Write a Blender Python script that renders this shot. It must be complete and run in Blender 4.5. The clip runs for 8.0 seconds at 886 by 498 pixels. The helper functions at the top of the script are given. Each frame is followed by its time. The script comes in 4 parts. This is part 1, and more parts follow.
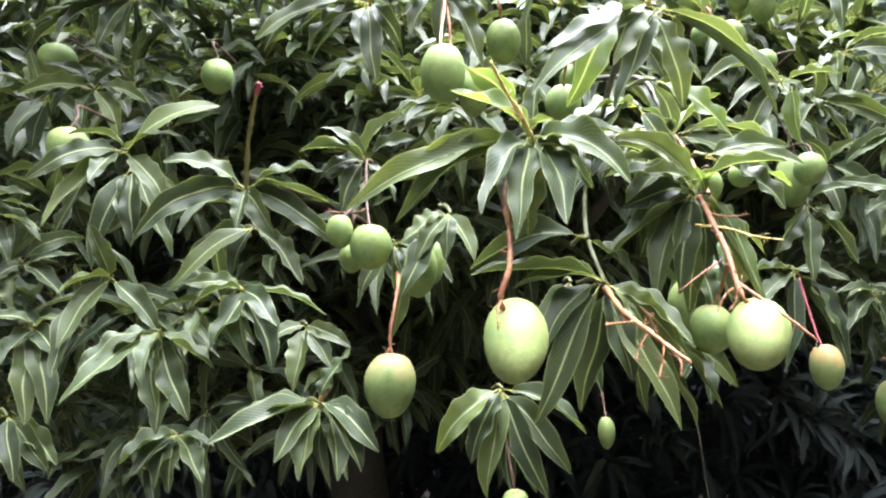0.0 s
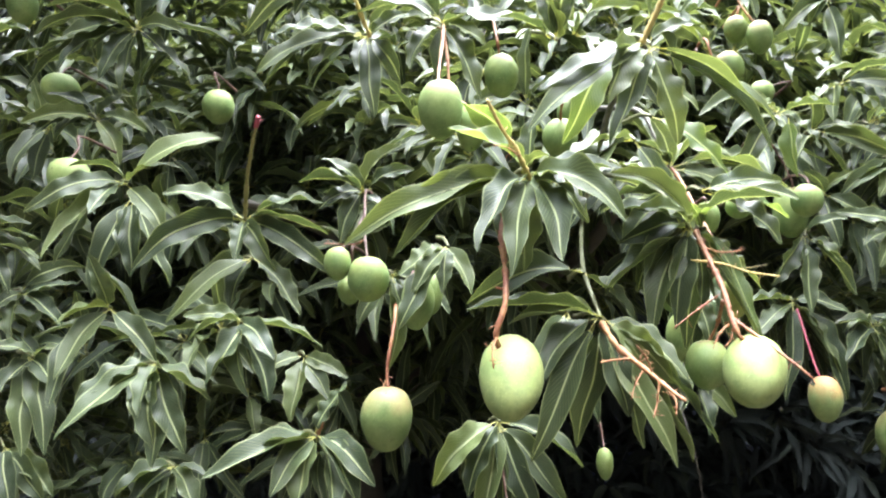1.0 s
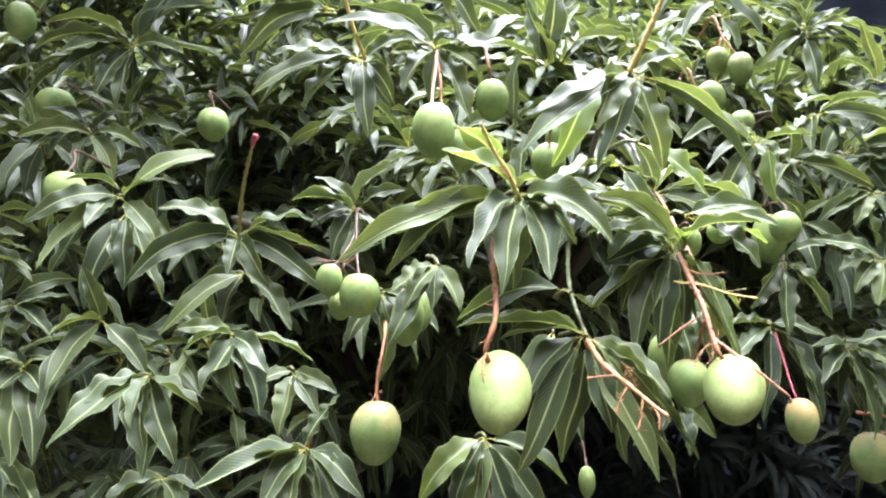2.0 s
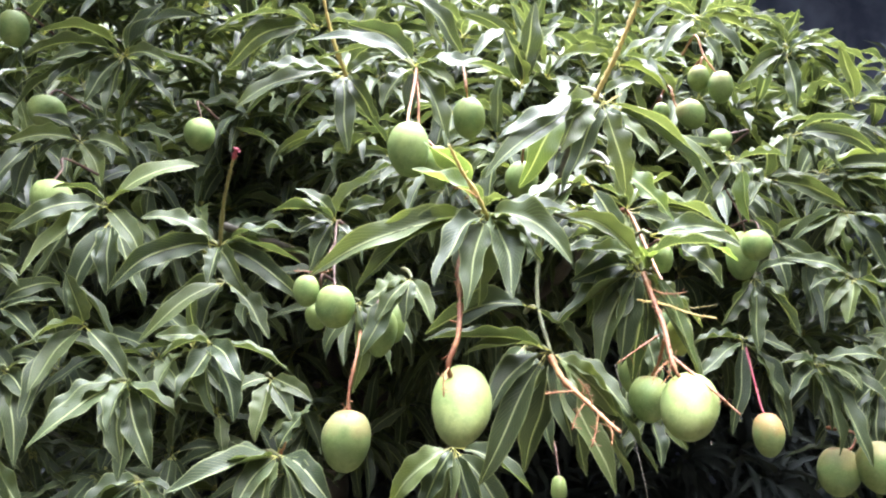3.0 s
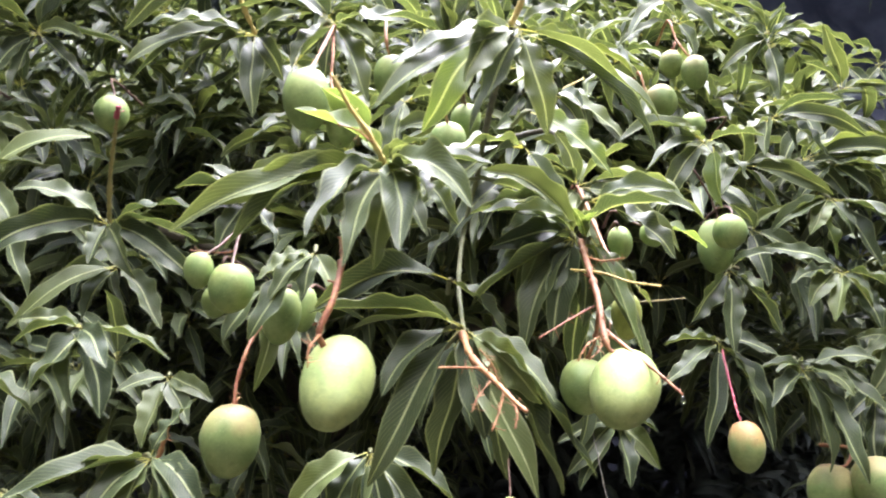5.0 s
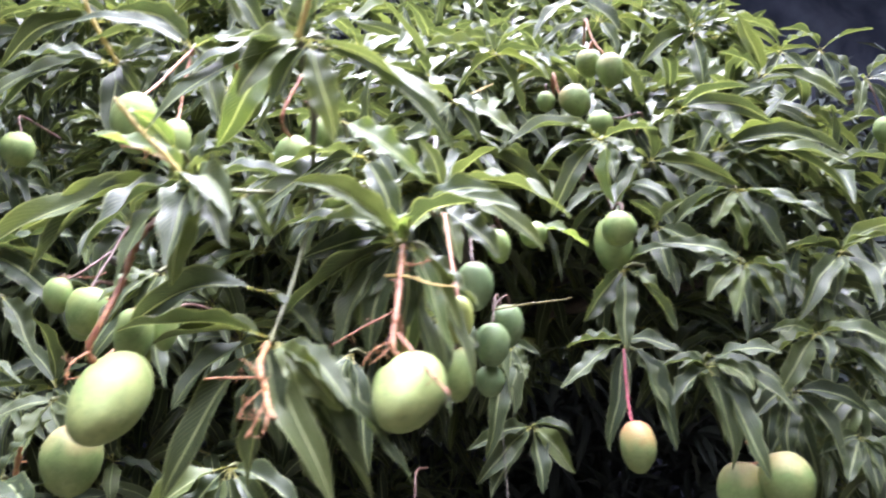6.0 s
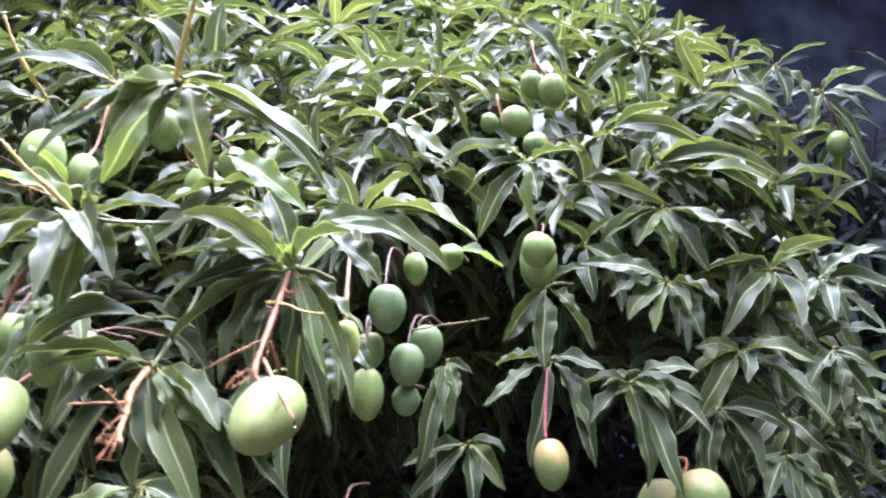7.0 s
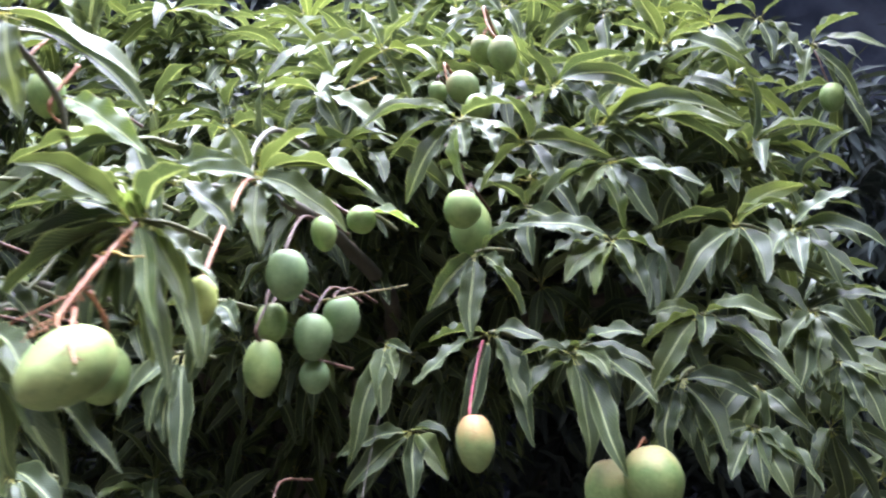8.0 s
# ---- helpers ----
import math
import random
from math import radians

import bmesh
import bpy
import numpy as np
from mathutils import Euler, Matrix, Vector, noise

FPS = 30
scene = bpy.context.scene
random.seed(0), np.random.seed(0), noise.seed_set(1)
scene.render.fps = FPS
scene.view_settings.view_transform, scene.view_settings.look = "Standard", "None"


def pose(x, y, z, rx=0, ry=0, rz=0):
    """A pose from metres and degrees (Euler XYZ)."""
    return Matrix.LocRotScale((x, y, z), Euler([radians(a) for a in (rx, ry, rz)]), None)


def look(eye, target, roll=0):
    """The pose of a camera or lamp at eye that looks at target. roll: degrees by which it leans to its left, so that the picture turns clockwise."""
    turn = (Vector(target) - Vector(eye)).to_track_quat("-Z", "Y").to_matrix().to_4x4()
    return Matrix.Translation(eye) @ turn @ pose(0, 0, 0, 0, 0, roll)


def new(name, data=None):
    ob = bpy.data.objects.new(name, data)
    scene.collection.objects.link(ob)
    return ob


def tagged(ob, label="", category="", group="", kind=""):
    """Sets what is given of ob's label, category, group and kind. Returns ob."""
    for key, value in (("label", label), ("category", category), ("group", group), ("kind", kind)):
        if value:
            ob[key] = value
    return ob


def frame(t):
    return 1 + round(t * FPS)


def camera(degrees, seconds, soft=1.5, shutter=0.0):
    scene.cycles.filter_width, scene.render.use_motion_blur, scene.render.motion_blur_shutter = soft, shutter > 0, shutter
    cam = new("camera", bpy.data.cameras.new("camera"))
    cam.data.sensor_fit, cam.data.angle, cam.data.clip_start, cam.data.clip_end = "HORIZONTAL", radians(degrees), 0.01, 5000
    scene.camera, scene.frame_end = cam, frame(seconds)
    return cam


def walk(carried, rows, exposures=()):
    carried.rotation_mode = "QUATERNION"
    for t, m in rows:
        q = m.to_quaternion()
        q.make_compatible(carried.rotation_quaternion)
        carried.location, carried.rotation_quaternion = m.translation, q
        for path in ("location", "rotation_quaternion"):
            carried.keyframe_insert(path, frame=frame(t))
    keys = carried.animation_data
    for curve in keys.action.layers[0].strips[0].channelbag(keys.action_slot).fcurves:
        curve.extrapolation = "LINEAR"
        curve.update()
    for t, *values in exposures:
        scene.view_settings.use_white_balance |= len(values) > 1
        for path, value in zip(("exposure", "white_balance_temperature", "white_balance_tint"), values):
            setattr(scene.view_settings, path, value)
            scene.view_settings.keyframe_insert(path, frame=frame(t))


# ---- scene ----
cam = camera(57.8, 8.0, soft=2.1, shutter=0.6)
PATH = [
    (0, (0.013, 0.084, 1.594), (-0.001, 2.078, 1.748), -0.0),
    (0.5, (0.003, 0.082, 1.61), (-0.025, 2.075, 1.771), -0.4),
    (1, (0.021, 0.077, 1.616), (0.002, 2.066, 1.819), 0.2),
    (1.5, (-0.001, 0.064, 1.603), (0.009, 2.049, 1.85), 0.5),
    (3, (0.051, -0.001, 1.624), (0.079, 1.981, 1.887), 2.1),
    (3.5, (0.074, -0.01, 1.633), (0.102, 1.973, 1.892), 2.7),
    (4, (0.085, 0.033, 1.582), (0.171, 2.011, 1.862), 4.1),
    (4.2, (0.1, 0.078, 1.568), (0.2, 2.054, 1.861), 4.2),
    (5.3, (0.283, 0.245, 1.522), (0.23, 2.204, 1.926), 1.0),
    (5.5, (0.336, 0.256, 1.514), (0.264, 2.212, 1.925), 0.4),
    (6, (0.554, 0.224, 1.53), (0.416, 2.176, 1.944), -0.3),
    (6.5, (0.697, 0.172, 1.561), (0.496, 2.115, 1.99), -1.2),
    (7, (0.782, 0.196, 1.543), (0.563, 2.135, 1.982), -0.4),
    (7.5, (0.884, 0.294, 1.488), (0.599, 2.211, 1.982), -0.7),
    (8, (1.033, 0.405, 1.446), (0.66, 2.301, 1.961), -1.8),
]
walk(cam, [(t, look(eye, target, roll)) for t, eye, target, roll in PATH], [(0, 3.09, 6000, 11), (3.5, 3.16, 5950, 16), (5.3, 3.02, 6150, 22), (6.2, 3.06, 5600, 26), (7, 3.08, 5450, 27), (7.5, 3.10, 5700, 25), (8, 3.02, 5500, 21)])

# ---- sky and light: an overcast noon over an open yard, the tree's shaded side to the camera ----
world = bpy.data.worlds.new("overcast_sky")
scene.world = world
world.use_nodes = True
wn, wl = world.node_tree.nodes, world.node_tree.links
sky = wn.new("ShaderNodeTexSky")
sky.sky_type = "NISHITA"
sky.sun_disc = False
sky.sun_elevation, sky.sun_rotation = radians(62), radians(160)
sky.dust_density, sky.air_density = 4.0, 1.0
whiten = wn.new("ShaderNodeMixRGB")
whiten.inputs[0].default_value = 0.75
whiten.inputs[2].default_value = (5.6, 5.9, 6.4, 1)
wl.new(sky.outputs[0], whiten.inputs[1])
# a cloud deck is about three times as bright overhead as at the horizon
where = wn.new("ShaderNodeTexCoord")
split = wn.new("ShaderNodeSeparateXYZ")
wl.new(where.outputs["Generated"], split.inputs[0])
climb = wn.new("ShaderNodeMapRange")
climb.inputs["From Min"].default_value, climb.inputs["From Max"].default_value = 0.0, 1.0
climb.inputs["To Min"].default_value, climb.inputs["To Max"].default_value = 0.22, 2.6
wl.new(split.outputs[2], climb.inputs["Value"])
deck = wn.new("ShaderNodeMixRGB")
deck.blend_type = "MULTIPLY"
deck.inputs[0].default_value = 1.0
wl.new(whiten.outputs[0], deck.inputs[1])
wl.new(climb.outputs[0], deck.inputs[2])
wl.new(deck.outputs[0], wn["Background"].inputs[0])
wn["Background"].inputs[1].default_value = 0.112

sun = new("sun", bpy.data.lights.new("sun", "SUN"))
sun.data.energy, sun.data.angle, sun.data.color = 4.6, radians(60), (1.0, 0.98, 0.95)
sun.matrix_world = look((1.2, 4.0, 8.0), (0.4, 1.7, 1.7))


# ---- materials ----
def graph(name):
    m = bpy.data.materials.new(name)
    m.use_nodes = True
    return m, m.node_tree.nodes, m.node_tree.links, m.node_tree.nodes["Principled BSDF"]


def math_node(nodes, links, op, a, b=None, c=None):
    n = nodes.new("ShaderNodeMath")
    n.operation = op
    for i, v in enumerate((a, b, c)):
        if v is None:
            continue
        if isinstance(v, (int, float)):
            n.inputs[i].default_value = v
        else:
            links.new(v, n.inputs[i])
    return n.outputs[0]


def ramp(nodes, links, fac, stops):
    n = nodes.new("ShaderNodeValToRGB")
    while len(n.color_ramp.elements) < len(stops):
        n.color_ramp.elements.new(0.5)
    for e, (p, c) in zip(n.color_ramp.elements, stops):
        e.position, e.color = p, (*c, 1)
    links.new(fac, n.inputs[0])
    return n.outputs[0]


def mixed(nodes, links, fac, a, b, kind="MIX"):
    n = nodes.new("ShaderNodeMixRGB")
    n.blend_type = kind
    for i, v in enumerate((fac, a, b)):
        if isinstance(v, (int, float)):
            n.inputs[i].default_value = v
        elif isinstance(v, tuple):
            n.inputs[i].default_value = (*v, 1)
        else:
            links.new(v, n.inputs[i])
    return n.outputs[0]


def leaf_material(name, low, high, rib, joined, through_light=0.24, gloss=0.48, shine=0.38):
    """Leathery leaf: pale midrib, herringbone side veins, blotches; thin enough to let some light through."""
    m, n, l, b = graph(name)
    uv = n.new("ShaderNodeUVMap")
    sep = n.new("ShaderNodeSeparateXYZ")
    l.new(uv.outputs[0], sep.inputs[0])
    across = math_node(n, l, "ABSOLUTE", math_node(n, l, "SUBTRACT", sep.outputs[0], 0.5))
    if joined:
        rnd = n.new("ShaderNodeNewGeometry").outputs["Random Per Island"]
    else:
        rnd = n.new("ShaderNodeObjectInfo").outputs["Random"]
    base = ramp(n, l, rnd, [(0.0, low), (0.6, tuple((a + c) / 2 for a, c in zip(low, high))), (0.87, high), (1.0, tuple(a * b for a, b in zip(high, (1.4, 1.38, 1.0))))])
    geo = n.new("ShaderNodeTexCoord")
    blot = n.new("ShaderNodeTexNoise")
    blot.inputs["Scale"].default_value = 14
    blot.inputs["Detail"].default_value = 5
    l.new(geo.outputs["Object"], blot.inputs["Vector"])
    base = mixed(n, l, math_node(n, l, "MULTIPLY", blot.outputs["Fac"], 0.45), base, tuple(c * 0.45 for c in low))
    # side veins slant towards the tip
    slant = math_node(n, l, "SUBTRACT", math_node(n, l, "MULTIPLY", sep.outputs[1], 150.0), math_node(n, l, "MULTIPLY", across, 62.0))
    wave = math_node(n, l, "SINE", slant)
    vein = math_node(n, l, "MULTIPLY", math_node(n, l, "GREATER_THAN", wave, 0.86), 0.15)
    base = mixed(n, l, vein, base, rib)
    midrib = ramp(n, l, across, [(0.0, (1, 1, 1)), (0.018, (0.9, 0.9, 0.9)), (0.045, (0, 0, 0))])
    base = mixed(n, l, math_node(n, l, "MULTIPLY", midrib, 0.95), base, rib)
    # the thin yellowish margin
    margin = ramp(n, l, across, [(0.44, (0, 0, 0)), (0.49, (0.55, 0.55, 0.55))])
    base = mixed(n, l, margin, base, tuple(c * k for c, k in zip(rib, (0.85, 0.85, 0.8))))
    # the petiole
    base = mixed(n, l, math_node(n, l, "MULTIPLY", math_node(n, l, "LESS_THAN", sep.outputs[1], 0.125), 0.9), base, tuple(c * k for c, k in zip(rib, (1.05, 0.9, 0.6))))
    # small dry specks
    spk = n.new("ShaderNodeTexVoronoi")
    spk.inputs["Scale"].default_value = 70
    l.new(geo.outputs["Object"], spk.inputs["Vector"])
    speck = math_node(n, l, "MULTIPLY", math_node(n, l, "LESS_THAN", spk.outputs["Distance"], 0.09), 0.5)
    base = mixed(n, l, speck, base, (0.10, 0.07, 0.03))
    l.new(base, b.inputs["Base Color"])
    rough = n.new("ShaderNodeMapRange")
    film = n.new("ShaderNodeTexNoise")
    film.inputs["Scale"].default_value, film.inputs["Detail"].default_value = 55, 4
    l.new(geo.outputs["Object"], film.inputs["Vector"])
    rough.inputs["From Min"].default_value, rough.inputs["From Max"].default_value = 0.3, 0.7
    rough.inputs["To Min"].default_value, rough.inputs["To Max"].default_value = gloss - 0.12, gloss + 0.16
    l.new(film.outputs["Fac"], rough.inputs["Value"])
    l.new(math_node(n, l, "ADD", rough.outputs[0], math_node(n, l, "MULTIPLY", midrib, 0.3)), b.inputs["Roughness"])
    b.inputs["Specular IOR Level"].default_value = shine
    bump = n.new("ShaderNodeBump")
    bump.inputs["Strength"].default_value, bump.inputs["Distance"].default_value = 0.65, 0.0022
    relief = math_node(n, l, "ADD", math_node(n, l, "MULTIPLY", wave, 0.035), math_node(n, l, "MULTIPLY", blot.outputs["Fac"], 1.3))
    l.new(math_node(n, l, "ADD", relief, math_node(n, l, "ADD", math_node(n, l, "MULTIPLY", midrib, 0.5), math_node(n, l, "MULTIPLY", film.outputs["Fac"], 0.45))), bump.inputs["Height"])
    l.new(bump.outputs[0], b.inputs["Normal"])
    thin = n.new("ShaderNodeBsdfTranslucent")
    l.new(mixed(n, l, 1.0, base, (1.85, 1.75, 0.9), "MULTIPLY"), thin.inputs["Color"])
    mix = n.new("ShaderNodeMixShader")
    mix.inputs[0].default_value = through_light
    l.new(b.outputs[0], mix.inputs[1])
    l.new(thin.outputs[0], mix.inputs[2])
    l.new(mix.outputs[0], n["Material Output"].inputs[0])
    return m


LEAF = leaf_material("mango_leaf", (0.033, 0.052, 0.024), (0.092, 0.122, 0.048), (0.37, 0.43, 0.21), False)
LEAF_YOUNG = leaf_material("young_mango_leaf", (0.085, 0.13, 0.040), (0.12, 0.175, 0.052), (0.42, 0.49, 0.22), False, 0.38)
LEAF_MASS = leaf_material("mango_leaf_mass", (0.033, 0.051, 0.024), (0.090, 0.119, 0.048), (0.28, 0.33, 0.16), True)
# background leaves carry haze in their colour: greyer and bluer, with little shine
LEAF_FAR_HAZED = leaf_material("hazed_far_leaf", (0.044, 0.055, 0.050), (0.070, 0.085, 0.076), (0.07, 0.08, 0.085), True, 0.08, 0.75, 0.12)


def wood_material(name, a, c, scale=160):
    m, n, l, b = graph(name)
    geo = n.new("ShaderNodeTexCoord")
    noi = n.new("ShaderNodeTexNoise")
    noi.inputs["Scale"].default_value, noi.inputs["Detail"].default_value = scale, 6
    l.new(geo.outputs["Object"], noi.inputs["Vector"])
    big = n.new("ShaderNodeTexNoise")
    big.inputs["Scale"].default_value = scale / 7
    l.new(geo.outputs["Object"], big.inputs["Vector"])
    col = ramp(n, l, noi.outputs["Fac"], [(0.3, a), (0.62, c), (0.75, tuple(v * 0.45 for v in a))])
    col = mixed(n, l, ramp(n, l, big.outputs["Fac"], [(0.42, (0, 0, 0)), (0.6, (0.55, 0.55, 0.55))]), col, a)
    scars = n.new("ShaderNodeTexVoronoi")
    scars.inputs["Scale"].default_value = scale * 0.9
    l.new(geo.outputs["Object"], scars.inputs["Vector"])
    col = mixed(n, l, math_node(n, l, "MULTIPLY", math_node(n, l, "LESS_THAN", scars.outputs["Distance"], 0.24), 0.4), col, (0.06, 0.035, 0.02))
    l.new(col, b.inputs["Base Color"])
    b.inputs["Roughness"].default_value = 0.6
    bump = n.new("ShaderNodeBump")
    bump.inputs["Strength"].default_value, bump.inputs["Distance"].default_value = 0.6, 0.001
    l.new(noi.outputs["Fac"], bump.inputs["Height"])
    l.new(bump.outputs[0], b.inputs["Normal"])
    return m


HAZY_DISTANCE, n, l, b = graph("hazy_distant_woodland")
co = n.new("ShaderNodeTexCoord")
n1 = n.new("ShaderNodeTexNoise")
n1.inputs["Scale"].default_value, n1.inputs["Detail"].default_value = 3.5, 9
l.new(co.outputs["Object"], n1.inputs["Vector"])
# distance haze is put into the base colour as a blue-grey tint
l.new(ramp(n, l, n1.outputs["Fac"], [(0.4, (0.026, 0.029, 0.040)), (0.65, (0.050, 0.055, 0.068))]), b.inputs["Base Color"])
b.inputs["Roughness"].default_value = 0.9
b.inputs["Specular IOR Level"].default_value = 0.1

WATER, n, l, b = graph("rain_water")
b.inputs["Base Color"].default_value = (1, 1, 1, 1)
b.inputs["Roughness"].default_value, b.inputs["IOR"].default_value = 0.0, 1.33
b.inputs["Transmission Weight"].default_value = 1.0

STEM = {
    "shoot": wood_material("dark_green_shoot", (0.07, 0.075, 0.025), (0.13, 0.14, 0.05)),
    "green": wood_material("green_twig", (0.11, 0.12, 0.05), (0.18, 0.19, 0.085)),
    "olive": wood_material("olive_stalk", (0.16, 0.14, 0.04), (0.26, 0.22, 0.07)),
    "ochre": wood_material("ochre_stalk", (0.48, 0.36, 0.10), (0.60, 0.49, 0.18)),
    "orange": wood_material("orange_stalk", (0.26, 0.095, 0.045), (0.42, 0.24, 0.09)),
    "salmon": wood_material("salmon_stalk", (0.19, 0.060, 0.032), (0.34, 0.17, 0.065)),
    "brown": wood_material("brown_stalk", (0.06, 0.026, 0.018), (0.12, 0.062, 0.034)),
    "pink": wood_material("pink_stalk", (0.22, 0.026, 0.045), (0.34, 0.065, 0.08)),
    "bark": wood_material("grey_bark", (0.045, 0.042, 0.028), (0.085, 0.075, 0.05), 90),
}


def skin_material(name, shade, light, cap, low=0.50):
    """Waxy unripe skin: lighter bloom in patches, paler or redder shoulder, fine pale dots, a few dark scars."""
    m, n, l, b = graph(name)
    geo = n.new("ShaderNodeTexCoord")
    sep = n.new("ShaderNodeSeparateXYZ")
    l.new(geo.outputs["Generated"], sep.inputs[0])
    cloud = n.new("ShaderNodeTexNoise")
    cloud.inputs["Scale"].default_value, cloud.inputs["Detail"].default_value = 22, 4
    l.new(geo.outputs["Object"], cloud.inputs["Vector"])
    col = ramp(n, l, cloud.outputs["Fac"], [(0.36, shade), (0.64, light)])
    fine = n.new("ShaderNodeTexNoise")
    fine.inputs["Scale"].default_value, fine.inputs["Detail"].default_value = 95, 5
    l.new(geo.outputs["Object"], fine.inputs["Vector"])
    col = mixed(n, l, ramp(n, l, fine.outputs["Fac"], [(0.45, (0, 0, 0)), (0.72, (0.6, 0.6, 0.6))]), col, tuple(v * 0.68 for v in shade))
    high = math_node(n, l, "ADD", sep.outputs[2], math_node(n, l, "MULTIPLY", math_node(n, l, "SUBTRACT", cloud.outputs["Fac"], 0.5), 0.7))
    shoulder = ramp(n, l, high, [(low, (0, 0, 0)), (0.98, (1, 1, 1))])
    col = mixed(n, l, math_node(n, l, "MULTIPLY", shoulder, 0.6), col, cap)
    dots = n.new("ShaderNodeTexVoronoi")
    dots.inputs["Scale"].default_value = 330
    l.new(geo.outputs["Object"], dots.inputs["Vector"])
    dot = math_node(n, l, "MULTIPLY", math_node(n, l, "LESS_THAN", dots.outputs["Distance"], 0.2), 0.35)
    col = mixed(n, l, dot, col, (0.48, 0.54, 0.26))
    scar = n.new("ShaderNodeTexVoronoi")
    scar.inputs["Scale"].default_value = 26
    l.new(geo.outputs["Object"], scar.inputs["Vector"])
    col = mixed(n, l, math_node(n, l, "MULTIPLY", math_node(n, l, "LESS_THAN", scar.outputs["Distance"], 0.055), 0.6), col, (0.07, 0.07, 0.03))
    # dried sap round the stalk
    sap = ramp(n, l, high, [(0.955, (0, 0, 0)), (1.03, (1, 1, 1))])
    col = mixed(n, l, math_node(n, l, "MULTIPLY", sap, 0.7), col, (0.16, 0.09, 0.035))
    l.new(col, b.inputs["Base Color"])
    b.inputs["Roughness"].default_value = 0.54
    b.inputs["Specular IOR Level"].default_value = 0.32
    b.inputs["Subsurface Weight"].default_value = 0.06
    b.inputs["Subsurface Radius"].default_value = (0.006, 0.008, 0.003)
    bump = n.new("ShaderNodeBump")
    bump.inputs["Strength"].default_value, bump.inputs["Distance"].default_value = 0.15, 0.0015
    l.new(cloud.outputs["Fac"], bump.inputs["Height"])
    l.new(bump.outputs[0], b.inputs["Normal"])
    return m


SKIN = {
    "green": skin_material("green_skin", (0.140, 0.215, 0.068), (0.215, 0.285, 0.088), (0.27, 0.32, 0.105)),
    "pale": skin_material("pale_green_skin", (0.180, 0.245, 0.078), (0.262, 0.312, 0.106), (0.32, 0.345, 0.115)),
    "dark": skin_material("blue_green_skin", (0.125, 0.195, 0.085), (0.175, 0.25, 0.11), (0.20, 0.27, 0.11)),
    "yellow": skin_material("yellow_green_skin", (0.28, 0.33, 0.085), (0.37, 0.42, 0.11), (0.40, 0.43, 0.12)),
    "blush": skin_material("blushed_skin", (0.18, 0.245, 0.085), (0.25, 0.31, 0.105), (0.46, 0.105, 0.060), 0.46),
    "ruddy": skin_material("ruddy_skin", (0.14, 0.205, 0.065), (0.215, 0.275, 0.09), (0.44, 0.31, 0.15), 0.60),
}

m_soil, n, l, b = graph("leaf_littered_soil")
co = n.new("ShaderNodeTexCoord")
n1 = n.new("ShaderNodeTexNoise")
n1.inputs["Scale"].default_value, n1.inputs["Detail"].default_value = 3, 8
l.new(co.outputs["Object"], n1.inputs["Vector"])
earth = ramp(n, l, n1.outputs["Fac"], [(0.35, (0.050, 0.044, 0.036)), (0.55, (0.074, 0.066, 0.052)), (0.7, (0.052, 0.062, 0.036))])
litter = n.new("ShaderNodeTexVoronoi")
litter.inputs["Scale"].default_value = 22
l.new(co.outputs["Object"], litter.inputs["Vector"])
grit = n.new("ShaderNodeTexNoise")
grit.inputs["Scale"].default_value, grit.inputs["Detail"].default_value = 60, 8
l.new(co.outputs["Object"], grit.inputs["Vector"])
earth = mixed(n, l, math_node(n, l, "MULTIPLY", math_node(n, l, "LESS_THAN", litter.outputs["Distance"], 0.3), 0.6), earth, (0.13, 0.085, 0.04))
earth = mixed(n, l, grit.outputs["Fac"], earth, (0.035, 0.028, 0.02))
l.new(earth, b.inputs["Base Color"])
b.inputs["Roughness"].default_value = 0.95
bump = n.new("ShaderNodeBump")
bump.inputs["Strength"].default_value, bump.inputs["Distance"].default_value = 0.6, 0.01
l.new(grit.outputs["Fac"], bump.inputs["Height"])
l.new(bump.outputs[0], b.inputs["Normal"])


# ---- building helpers ----
def link_mesh(name, bm_or_data, material, parent=None, label=""):
    if isinstance(bm_or_data, bmesh.types.BMesh):
        data = bpy.data.meshes.new(name)
        bm_or_data.to_mesh(data)
        bm_or_data.free()
    else:
        data = bm_or_data
    data.polygons.foreach_set("use_smooth", [True] * len(data.polygons))
    if not data.materials:
        data.materials.append(material)
    ob = new(name, data)
    if parent:
        ob.parent = parent
    if label:
        tagged(ob, label)
    return ob


part = link_mesh


def unit(v):
    v = np.asarray(v, float)
    return v / (np.linalg.norm(v) + 1e-9)


ALONG, ACROSS = 29, 7


def leaf_grid(along, across):
    quads = []
    for i in range(along - 1):
        for j in range(across - 1):
            a = i * across + j
            quads.append((a, a + 1, a + across + 1, a + across))
    uv = [(j / (across - 1), i / (along - 1)) for i in range(along) for j in range(across)]
    return quads, uv


